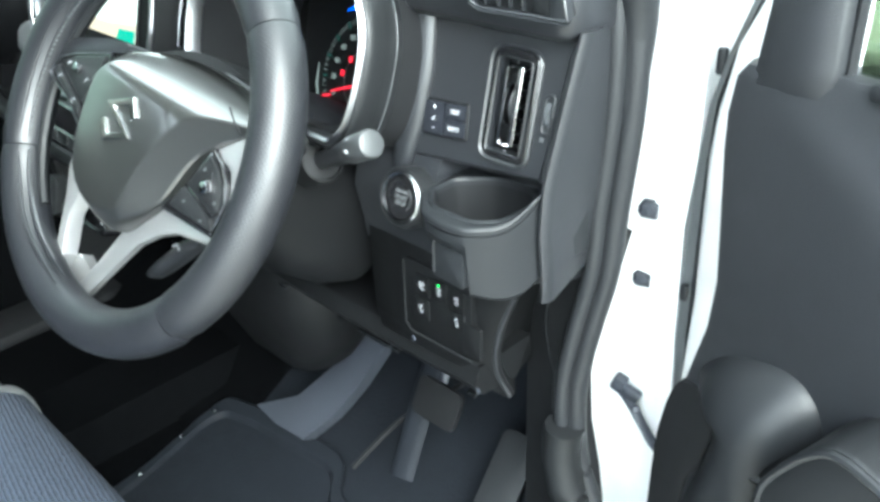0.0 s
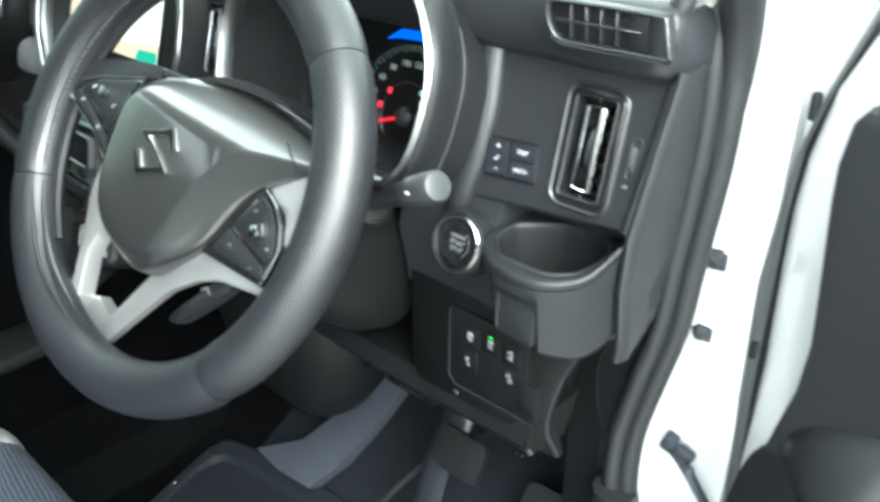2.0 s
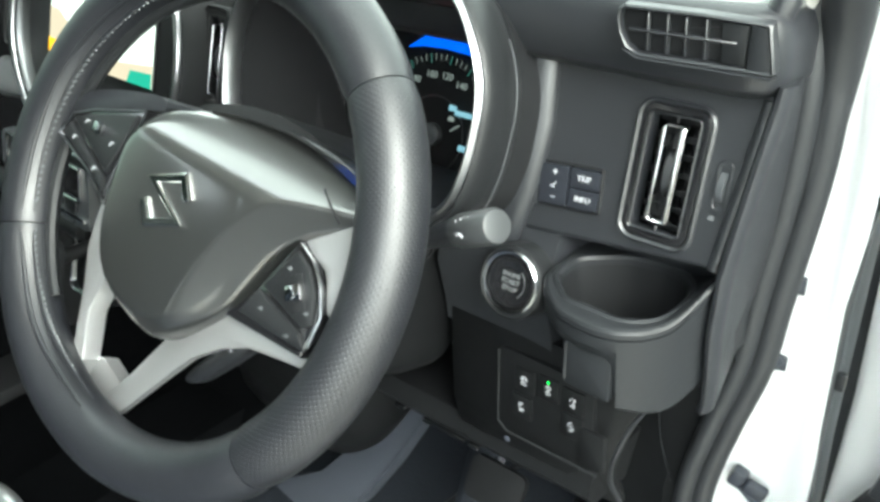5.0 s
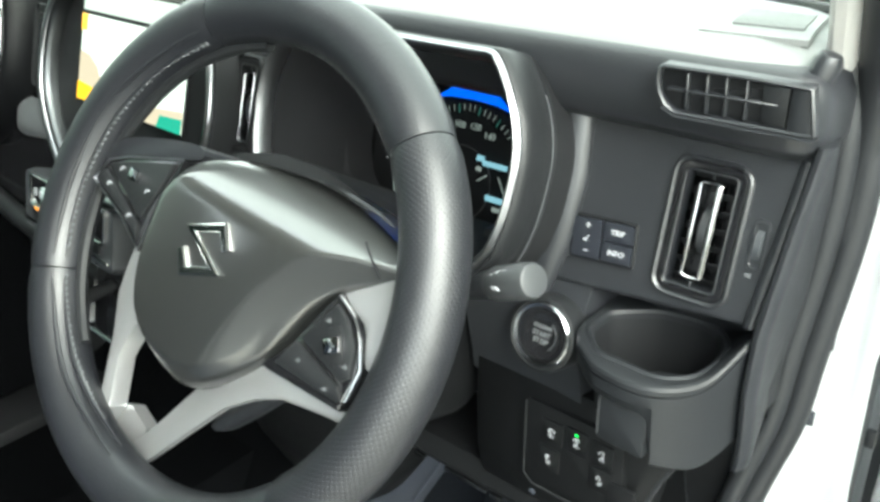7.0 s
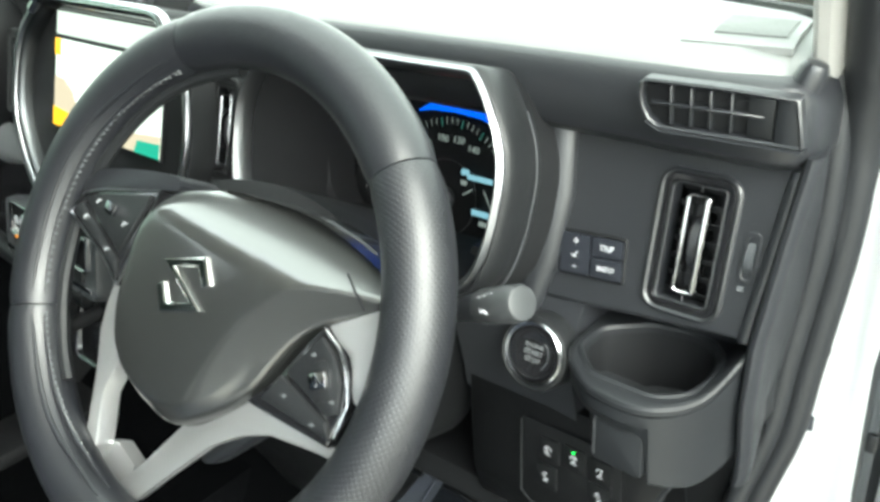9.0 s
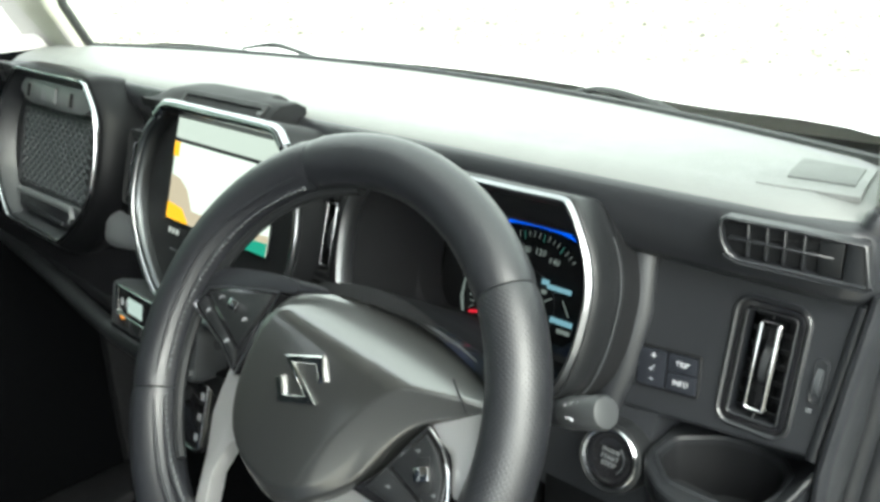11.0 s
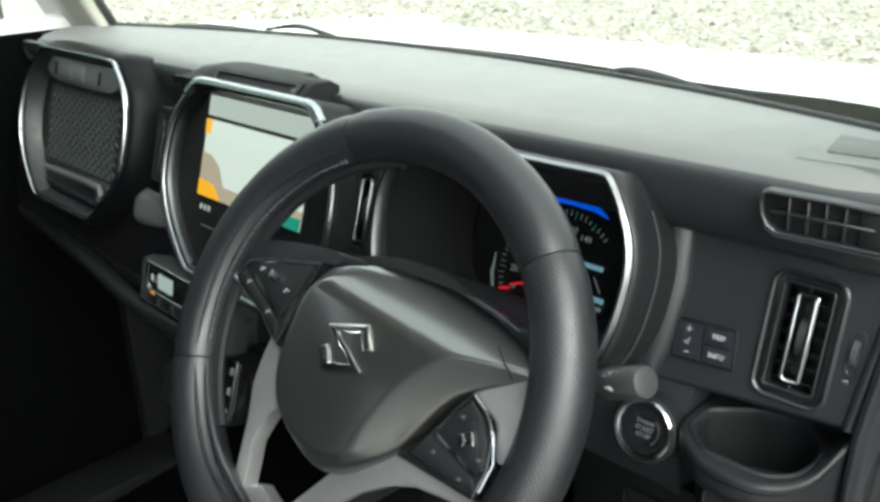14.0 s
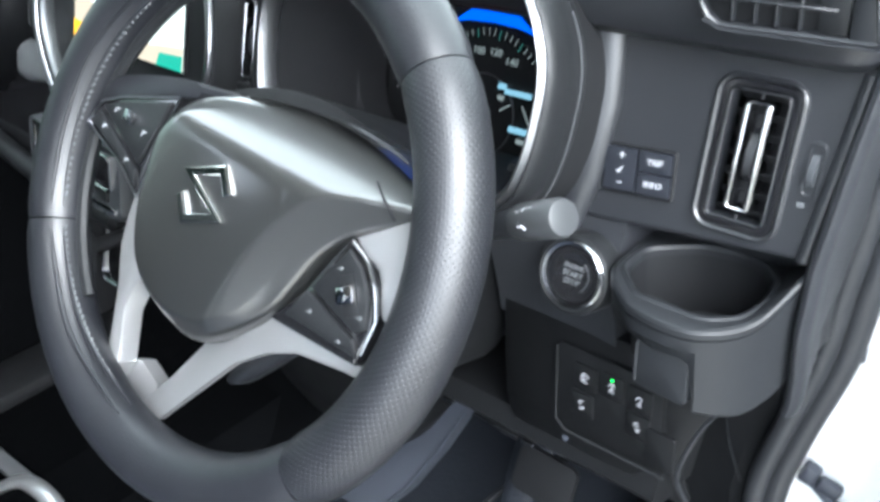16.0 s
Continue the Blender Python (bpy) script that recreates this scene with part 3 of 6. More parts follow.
    for z, x0, xm, x1 in ((0.985, 0.006, 0.040, 0.062), (1.000, 0.011, 0.0455, 0.071), (1.010, 0.0118, 0.0452, 0.0735), (1.05, 0.0165, 0.0430, 0.0722), (1.10, 0.034, 0.050, 0.071), (1.16, 0.055, 0.062, 0.071)):
        crn.append([Vector((x0, z, -0.010)), Vector((x0, z, -0.004)), Vector((x0 + 0.003, z, 0.000)), Vector((xm - 0.006, z, 0.0050)), Vector((xm + 0.006, z, 0.0062)), Vector((x1 - 0.003, z, 0.0045)), Vector((x1, z, 0.001)), Vector((x1, z, -0.010))])
    crn[0] = [Vector((p.x, p.y, min(p.z, 0.0))) for p in crn[0]]
    part("corner_cover", loft(crn), DOORTRIM, d, "creased dark grey mirror corner cover", m=DOOR, smooth=60)
    fr = [(0.0755, 1.0), (0.0755, 1.20), (0.16, 1.48), (0.40, 1.53), (0.95, 1.52), (0.98, 1.0)]
    part("window_frame", sweep([(x, y, -0.007) for x, y in fr], 0.0035, 8), RUBBER, d, "black window channel", m=DOOR)
    part("frame_bar", sweep([(0.000, 1.0, -0.05), (0.018, 1.06, -0.05), (0.050, 1.18, -0.05), (0.14, 1.49, -0.05), (0.40, 1.55, -0.05), (0.97, 1.54, -0.05), (1.0, 1.0, -0.05)], 0.02, 8), WHITE, d, "white window frame", m=DOOR)
    gl = part("window_pane", slab(poly2([(0.079, 0.96), (0.079, 1.20), (0.165, 1.47), (0.95, 1.50), (0.97, 0.96)]), -0.014, -0.010, 0.001), GLASS_GREEN, d, "green tinted door glass", smooth=0, m=DOOR)
    gl.visible_shadow = False
    part("glass_seal", block(0.88, 0.012, 0.016, 0.004), RUBBER, d, m=DOOR @ pose(0.535, 1.004, -0.010))
    part("armrest", slab(smooth_outline([(0.30, 0.80), (0.34, 0.85), (0.80, 0.85), (0.84, 0.80)], 4), 0.0, 0.06, 0.02), DOORTRIM, d, m=DOOR)
    return d


build_door()


# ---------------------------------------------------------------- dashboard
def ps(x, z):
    """The sloped plane of the dashboard's middle: its y."""
    return 0.525 + 0.3 * (z - 1.0) - 0.02 * (x - 0.1)


def pp(z):
    """The plane of the panel beside the driver's door: its y."""
    return 0.591 + 0.25 * (z - 0.937)


def on_ps(x, z):
    return frame_at((x, ps(x, z), z), (1, -0.02, 0), (0, 0.3, 1))


def on_pp(x, z):
    return frame_at((x, pp(z), z), (1, 0, 0), (0, 0.25, 1))


def ring_outline(w=1.0, h=1.0):
    """The barrel outline that the tray and the display share: flat top and foot, bowed sides."""
    half = [(0.0, 0.1030), (0.088, 0.1030), (0.110, 0.1010), (0.1215, 0.0930), (0.148, 0.0685), (0.1610, 0.0370), (0.1650, 0.0), (0.1590, -0.0330), (0.1370, -0.0660), (0.1100, -0.0920), (0.0890, -0.1070), (0.0760, -0.1105), (0.0, -0.1105)]
    return smooth_outline([(x * w, y * h) for x, y in half[::-1]] + [(-x * w, y * h) for x, y in half[1:-1]], 4)


def build_dashboard():
    d = thing("dashboard", "dark grey grained plastic dashboard of a right-hand-drive car", "dashboard")
    xs = [-0.575 + 1.275 * i / 40 for i in range(41)]
    rings = []
    for x in xs:
        x = min(x, 0.684)
        e = max(0.0, (x - 0.654) / 0.030)               # rounded end by the door
        yb = glass_base(x) - 0.008
        prof = [(yb, 1.066), (0.5 * (yb + 0.60), 1.0665), (0.615, 1.0625), (0.600, 1.058), (0.590, 1.050), (0.5865, 1.040), (0.590, 1.012),
                (0.597, 1.006), (0.66, 1.006), (yb, 1.02)]
        cy, cz = 0.64, 1.035
        rings.append([Vector((x, cy + (y - cy) * (1 - 0.25 * e), cz + (z - cz) * (1 - 0.30 * e))) for y, z in prof])
    part("top_pad", loft(rings), PAD_LIT, d, "grained dashboard top with the strong light on it put into a pale colour", smooth=35)
    rings = []
    for x, dy, dz in [(x, 0.0, 0.0) for x in xs if x < 0.665] + [(0.672, 0.0, 0.0), (0.682, 0.003, 0.003), (0.688, 0.010, 0.008), (0.691, 0.022, 0.015), (0.692, 0.040, 0.022)]:
        rings.append([Vector((x, min(y + dy, 0.66), z - dz * (1 if z > 1.03 else -0.4))) for y, z in ((0.5925, 1.0535), (0.588, 1.0505), (0.584, 1.040), (0.5875, 1.010), (0.595, 1.003), (0.66, 1.003), (0.66, 1.0535))])
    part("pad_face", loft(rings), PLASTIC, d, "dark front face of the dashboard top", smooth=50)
    # fascia behind the middle rings, knee face below
    rings = []
    for x in (-0.575, -0.40, -0.15, 0.05, 0.22, 0.272):
        rings.append([Vector((x, 0.592, 1.012)), Vector((x, 0.564, 1.00)), Vector((x, 0.549, 0.95)), Vector((x, 0.522, 0.86)), Vector((x, 0.507, 0.81)),
                      Vector((x, 0.505, 0.775)), Vector((x, 0.53, 0.755)), Vector((x, 0.60, 0.74)), Vector((x, 0.75, 0.72)), Vector((x, 0.75, 1.00))])
    part("fascia", loft(rings), PIANO, d, "glossy black middle fascia", smooth=40)
    rings = []
    for x, dy in ((-0.575, 0.02), (-0.3, 0.0), (0.0, 0.0), (0.18, 0.02)):
        rings.append([Vector((x, 0.52 + dy, 0.77)), Vector((x, 0.535 + dy, 0.72)), Vector((x, 0.58 + dy, 0.66)), Vector((x, 0.66 + dy, 0.60)), Vector((x, 0.80, 0.58)), Vector((x, 0.80, 0.77))])
    part("lower_face", loft(rings), BLACK, d, "black lower dashboard", smooth=50)
    # glove ledge along the passenger side
    part("ledge", sweep(curve_points([(-0.56, 0.515, 0.80), (-0.35, 0.500, 0.788), (-0.15, 0.49, 0.765), (0.0, 0.50, 0.745)]), 0.012, 10), PLASTIC_DARK, d)
    # panel beside the door
    w = 0.178
    m = on_pp(0.596, 0.945)
    vent = rrect(0.0495, 0.0895, 0.011, 6, cx=0.0335, cy=0.001)
    big = [Vector((p.x, p.y if p.y > 0 else p.y + 0.004 + 0.016 * (p.x + w / 2) / w, 0)) for p in rrect(w, 0.130, 0.004, 6)]
    part("side_panel", band(big, vent, -0.02, 0.0, 0.0006), PLASTIC, d, "dark grey panel beside the driver's door", m=m, smooth=30)
    # raised rims of the panel: pillar to the gauges, and end towards the door
    col = [(0.526, 1.006), (0.529, 0.96), (0.526, 0.915), (0.521, 0.880), (0.516, 0.855)]
    part("panel_rib", sweep([(x, pp(z) - 0.002, z) for x, z in col], [0.015, 0.0165, 0.015, 0.011, 0.003], 16, 0.6), PLASTIC, d, "rounded rib beside the gauges")
    rings = []
    for z, x0, x1 in ((1.012, 0.688, 0.692), (0.96, 0.6835, 0.692), (0.90, 0.6790, 0.689), (0.86, 0.6790, 0.684), (0.825, 0.6800, 0.680), (0.806, 0.6795, 0.677), (0.798, 0.6780, 0.675)):
        y0 = pp(z) - 0.013 if z > 0.88 else 0.5635 + 0.08 * (0.88 - z)
        rings.append([Vector((x0 - 0.006, y0 + 0.06, z)), Vector((x0 - 0.0020, y0 + 0.006, z)), Vector((x0 + 0.0005, y0 + 0.0010, z)), Vector((x0 + 0.0035, y0, z)), Vector((x0 + 0.0065, y0 + 0.0040, z)), Vector((x0 + 0.0075, y0 + 0.011, z)),
                      Vector((x1 - 0.004, 0.640, z)), Vector((x1, 0.66, z)), Vector((x1 - 0.008, 0.70, z)), Vector((x0 - 0.01, 0.70, z))])
    bead = curve_points([(0.6822, pp(1.000), 1.000), (0.6785, pp(0.960), 0.960), (0.6742, pp(0.920), 0.920), (0.6722, pp(0.898), 0.898)], 4)
    part("panel_edge", sweep(bead, 0.0042, 12, 0.8), PLASTIC, d, "rounded edge of the side panel")
    part("end_cap", loft(rings), PLASTIC, d, "dark grey dashboard end beside the door opening", smooth=35)
    # recessed kick panel under the dashboard's end
    rings = []
    for z, x1 in ((0.80, 0.668), (0.74, 0.655), (0.68, 0.640), (0.62, 0.632), (0.56, 0.636), (0.50, 0.650), (0.40, 0.665), (0.30, 0.67)):
        rings.append([Vector((0.57, 0.690, z)), Vector((0.600, 0.680, z)), Vector((x1 - 0.012, 0.668, z)), Vector((x1, 0.672, z)), Vector((x1, 0.72, z)), Vector((0.57, 0.72, z))])
    part("kick_panel", loft(rings), BLACK, d, "black kick panel beside the footwell", smooth=40)
    part("kick_joint", sweep(curve_points([(0.640, 0.6655, 0.775), (0.616, 0.671, 0.735), (0.606, 0.674, 0.70), (0.612, 0.672, 0.665), (0.628, 0.666, 0.635)], 5), 0.0010, 6), PLASTIC_MID, d, "curved joint of the kick panel")
    # shelf lip below the panel
    part("panel_lip", sweep([(0.525, pp(0.886) + 0.004, 0.887), (0.60, pp(0.893) + 0.004, 0.894), (0.684, pp(0.900) + 0.004, 0.901)], 0.0035, 10), PLASTIC, d)
    # face below the panel, behind cup holder and start button
    rings = []
    for x, k, q in ((0.46, 0, 0), (0.50, 0, 0), (0.562, 0, 0), (0.568, 1, 0), (0.62, 1, 0), (0.640, 1, 0.004), (0.654, 1, 0.014), (0.663, 1, 0.032), (0.666, 1, 0.050)):      # hollowed behind the cup holder
        rings.append([Vector((x, 0.590 + 0.003 * k, 0.90)), Vector((x, 0.575 + 0.030 * k, 0.876 + 0.007 * k)), Vector((x, 0.566 + 0.049 * k, 0.84 + 0.028 * k)), Vector((x, 0.574 + 0.03 * k + q * 0.6, 0.80)), Vector((x, 0.576 + 0.03 * k + q, 0.782)), Vector((x, 0.70, 0.782)), Vector((x, 0.70, 0.90))])
    part("shelf_back", loft(rings), PLASTIC, d, "dark grey face behind the cup holder", smooth=50)
    rings, edge = [], []
    for z, y, xr, ye in ((0.800, 0.5745, 0.652, 0.584), (0.779, 0.5745, 0.6414, 0.585), (0.742, 0.5740, 0.624, 0.588), (0.7005, 0.5745, 0.6101, 0.595), (0.678, 0.580, 0.605, 0.601), (0.660, 0.588, 0.603, 0.608), (0.645, 0.602, 0.604, 0.615), (0.632, 0.614, 0.6055, 0.621)):
        rings.append([Vector((0.46, 0.70, z)), Vector((0.46, y + 0.006, z)), Vector((0.466, y, z)), Vector((0.54, y, z)), Vector((xr - 0.028, y + 0.001, z)), Vector((xr - 0.005, ye - 0.004, z)), Vector((xr, ye, z)), Vector((xr + 0.001, ye + 0.006, z)), Vector((xr - 0.020, ye + 0.030, z)), Vector((xr - 0.03, 0.70, z))])
        edge.append((xr - 0.001, ye, z))
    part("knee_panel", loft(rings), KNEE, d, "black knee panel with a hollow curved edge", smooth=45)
    part("panel_joint", sweep(curve_points(edge[1:], 4), 0.0022, 8), PLASTIC, d, "pale bead along the edge of the knee panel")
    # tweeter cover in the pad's corner
    tw = [Vector((x, y, 0)) for x, y in ((0.602, 0.616), (0.666, 0.620), (0.656, 0.680), (0.590, 0.684))]
    tin = [Vector((x, y, 0)) for x, y in ((0.616, 0.631), (0.658, 0.633), (0.651, 0.672), (0.608, 0.676))]

    def pad_z(y):
        pts = ((0.600, 1.058), (0.615, 1.0625), (0.640, 1.0665), (0.70, 1.066))
        return next(z0 + (z1 - z0) * (y - y0) / (y1 - y0) for (y0, z0), (y1, z1) in zip(pts, pts[1:]) if y0 <= y <= y1)

    def on_pad(quad, rise):
        a0, b0, b1, a1 = quad
        la = [a0.lerp(a1, k / 8) for k in range(9)]
        lb = [b0.lerp(b1, k / 8) for k in range(9)]
        return strip([(p.x, p.y, pad_z(p.y) + rise) for p in la], [(p.x, p.y, pad_z(p.y) + rise) for p in lb], 0.004)
    part("tweeter_frame", on_pad(tw, 0.0007), PAD_LIT, d, "pale frame of the corner loudspeaker", smooth=30)
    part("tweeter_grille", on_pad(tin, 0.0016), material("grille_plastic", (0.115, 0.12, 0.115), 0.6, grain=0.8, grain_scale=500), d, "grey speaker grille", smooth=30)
    part("corner_plug", moved(lathe([(0.008, -0.014), (0.008, 0.002), (0.006, 0.006), (0.001, 0.007)], 16), pose(0.682, 0.606, 1.056, 0, 18, 0)), PLASTIC, d, "dark rounded plug at the pad's corner")
    return d


build_dashboard()


def build_upper_vent(x0):
    v = thing("defroster_vent", "dark upper side air vent with square openings", "air vent", group="upper side vents")
    m = frame_at((x0, 0.5825, 1.035), (1, 0.05, 0), (0, -0.10, 1)) @ pose(0, 0, 0.0035)
    o = poly2([(0.0425, -0.0110), (0.0395, -0.0132), (0.0, -0.0132), (-0.034, -0.0134), (-0.0385, -0.0128), (-0.0450, -0.0086), (-0.0490, -0.0010), (-0.0505, 0.0080), (-0.0490, 0.0140), (-0.0450, 0.0165), (-0.001, 0.0166), (0.0365, 0.0155), (0.0385, 0.0140)])
    i = grown(o, -0.0024)
    part("surround", band(o, i, -0.006, 0.0020, 0.0010), PLASTIC, v, m=m)
    part("backing", slab(i, -0.012, -0.0035, 0.0003), BLACK, v, m=m)
    for x in (-0.0312, -0.0195, -0.0085, 0.0030):
        part("slat", block(0.0015, 0.0235, 0.0040, 0.0005, 1), PLASTIC, v, m=m @ pose(x, 0.0015, -0.0036))
    part("slat", block(0.064, 0.0016, 0.0040, 0.0005, 1), PLASTIC, v, m=m @ pose(-0.0115, 0.0020, -0.0033))
    part("blank", slab(poly2([(0.0118, -0.0100), (0.0255, -0.0102), (0.0262, 0.0125), (0.0118, 0.0130)]), -0.006, -0.0002, 0.0006), PLASTIC_DARK, v, m=m)
    part("end_block", slab(poly2([(0.0265, -0.0122), (0.0410, -0.0122), (0.0375, 0.0145), (0.0272, 0.0150)]), -0.006, 0.0012, 0.0014), PLASTIC_MID, v, m=m)
    part("sill", sweep([(-0.046, -0.0100, 0.0010), (-0.037, -0.0142, 0.0014), (0.0, -0.0142, 0.0014), (0.0405, -0.0142, 0.0014), (0.0440, -0.0115, 0.0010)], 0.0011, 8), PLASTIC, v, m=m)
    return v


build_upper_vent(0.648)
build_upper_vent(-0.548)


def build_side_vent(m, dark=False, label="", wd=0.054, hg=0.088, group=""):
    v = thing("air_vent", label, "air vent", group=group)
    o = rrect(wd, hg, wd * 0.20)
    i = grown(o, -0.0055)
    part("inner_rim", band(i, grown(i, -0.0011), -0.010, 0.0032, 0.0004), PLASTIC if not dark else BLACK, v, "thin satin rim", m=m)
    part("surround", band(grown(o, 0.003), o, -0.004, 0.0035, 0.0014), PLASTIC if not dark else BLACK, v, m=m)
    part("bezel", band(o, i, -0.012, 0.0025, 0.0012), PIANO if not dark else BLACK, v, "gloss black bezel", m=m)
    part("duct", slab(i, -0.030, -0.022, 0.0005), BLACK, v, m=m)
    n = 7
    for k in range(n):
        y = hg * (k - (n - 1) / 2) / (n + 0.6)
        part("slat", block(wd - 0.013, 0.006, 0.0012, 0.0004, 1), BLACK, v, m=m @ pose(0, y, -0.012, 35, 0, 0))
    arc_strip = [Vector((0.016 * math.cos(a), 0.011 * math.sin(a), 0)) for a in [math.pi * j / 10 for j in range(11)]]
    cr = rrect(wd * (0.31 if not dark else 0.45), hg * 0.73, 0.003)
    part("chrome_frame", band(cr, grown(cr, -0.0016), -0.008, 0.0015, 0.0005), DARKCHROME if dark else CHROME, v, "bright chrome frame", m=m)
    part("flap", slab(grown(cr, -0.0018), -0.016, -0.010, 0.001), BLACK, v, m=m)
    for s in (() if dark else (1, -1)):
        part("chrome_side", block(0.0026, hg * 0.69, 0.003, 0.0009, 2), CHROME if not dark else DARKCHROME, v, "bright chrome side bar", m=m @ pose(s * (wd * (0.31 if not dark else 0.45) / 2 - 0.0012), 0, 0.0012))
    part("thumb_grip", moved(slab(arc_strip, -0.0026, 0.0026, 0.001), pose(0, 0, -0.011, 90, 0, 90)), PLASTIC, v, m=m)
    for s in (1, -1):
        part("pin", block(0.0014, 0.006, 0.001, 0.0003, 1), PLASTIC, v, m=m @ pose(0, s * hg * 0.415, -0.001))
    return v


build_side_vent(on_pp(0.6295, 0.9460), wd=0.0460, hg=0.0860, label="tall dark air vent with a chrome frame in the side panel")


def build_vent_wheel():
    w = thing("vent_dial", "small ribbed dark thumb wheel beside the vent", "dial")
    m = on_pp(0.6655, 0.947)
    part("slot", band(rrect(0.010, 0.032, 0.004), rrect(0.006, 0.026, 0.0028), -0.003, 0.0012, 0.0005), PLASTIC, w, m=m)
    bm = moved(lathe([(0.0115, -0.0025), (0.0125, -0.002), (0.0125, 0.002), (0.0115, 0.0025)], 28), pose(0, 0, -0.0085, 0, 90, 0))
    part("wheel", bm, SATIN, w, m=m)
    part("marker", block(0.004, 0.003, 0.0008, 0.0003, 1), GREYTRIM, w, m=m @ pose(-0.002, -0.0195, 0))
    return w


build_vent_wheel()


def build_switches():
    s = thing("switch_block", "two dark rocker switches with white markings beside the gauges", "switch")
    m = on_pp(0.5645, 0.9226) @ pose(0, 0, 0, 0, 0, 4.5) @ Matrix.Diagonal((0.93, 0.90, 1.0, 1.0))
    w, h = 0.0535, 0.0345
    o = rrect(w, h, 0.003)
    part("bezel", band(o, grown(o, -0.002), -0.004, 0.0025, 0.0006), BLACK, s, m=m)
    part("lit_edge", block(0.0022, 0.034, 0.0045, 0.001), PLASTIC, s, "moulded edge", m=m @ pose(-w / 2 - 0.0012, -0.001, 0))
    navy = material("switch_face", (0.013, 0.0145, 0.019), 0.35, var=0.06)
    a = part("rocker", dome(rrect(0.0235, 0.030, 0.0015, cx=-0.0125), -0.002, 0.0035, 0.0006), navy, s, m=m)
    part("plus", lettering("+", 0.009), MARK, a, m=m @ pose(-0.0115, 0.0095, 0.0044))
    part("minus", block(0.0035, 0.0009, 0.0003, 0), MARK, a, m=m @ pose(-0.0115, -0.0095, 0.0044), smooth=0)
    part("icon", join(moved(block(0.0055, 0.0009, 0.0003, 0), T(0, 0, 0, 50)), moved(block(0.004, 0.0009, 0.0003, 0), T(-0.0012, -0.0015, 0, -20))), MARK, a, m=m @ pose(-0.0115, 0, 0.0044), smooth=0)
    for y, word in ((0.0077, "TRIP"), (-0.0077, "INFO")):
        b = part("push_button", dome(rrect(0.0240, 0.0143, 0.0015, cx=0.0128, cy=y), -0.002, 0.0035, 0.0006), navy, s, m=m)
        part("word", lettering(word, 0.0058), MARK, b, m=m @ pose(0.0130, y, 0.0044))
    return s


build_switches()


def build_start_button():
    s = thing("start_button", "round black engine start button with a chrome ring", "button")
    m = frame_at((0.541, 0.551, 0.856), (1, 0.0, 0), (0, 0.30, 1)) @ pose(0, 0, -0.004)
    part("collar", lathe([(0.0275, -0.022), (0.0275, 0.000), (0.0265, 0.004), (0.0245, 0.005), (0.023, 0.004), (0.023, -0.01)], 48), PLASTIC_DARK, s, m=m)
    part("chrome_ring", lathe([(0.0232, -0.004), (0.0232, 0.0045), (0.0220, 0.0058), (0.0200, 0.0050), (0.0196, 0.0020), (0.0196, -0.004)], 48), DARKCHROME, s, "chrome ring", m=m)
    c = part("cap", lathe([(0.0194, -0.002), (0.0194, 0.0030), (0.0185, 0.0040), (0.0130, 0.0036), (0.0118, 0.0030), (0.004, 0.0028), (0.0005, 0.0028)], 48), PIANO, s, m=m)
    ring = [Vector((0.0122 * math.cos(a), 0.0122 * math.sin(a), 0.0036)) for a in [radians(k) for k in range(-50, 51, 5)]]
    part("arc", sweep(ring, 0.0004, 6), SATIN, c, m=m)
    for y, word, sz in ((0.0052, "ENGINE", 0.0042), (0.0, "START", 0.0052), (-0.0052, "STOP", 0.0052)):
        part("word", lettering(word, sz), GREYTRIM, c, m=m @ pose(0, y, 0.0032))
    return s


build_start_button()


def around(pts, cx, cy, n=72):
    """An outline walked round a middle in even steps of angle."""
    a = sorted((math.atan2(p.y - cy, p.x - cx), p) for p in pts)
    a = [(t - 2 * math.pi, p) for t, p in a[-2:]] + a + [(t + 2 * math.pi, p) for t, p in a[:2]]
    out = []
    for k in range(n):
        t = -math.pi + 2 * math.pi * (k + 0.5) / n
        for (t0, p0), (t1, p1) in zip(a, a[1:]):
            if t0 <= t <= t1:
                d, e = Vector((math.cos(t), math.sin(t))), (p1 - p0).to_2d()
                q = p0.to_2d() - Vector((cx, cy))
                den = d.x * e.y - d.y * e.x
                r = (q.x * e.y - q.y * e.x) / den if abs(den) > 1e-9 else q.length
                out.append(Vector((cx + d.x * r, cy + d.y * r, 0)))
                break
    return out


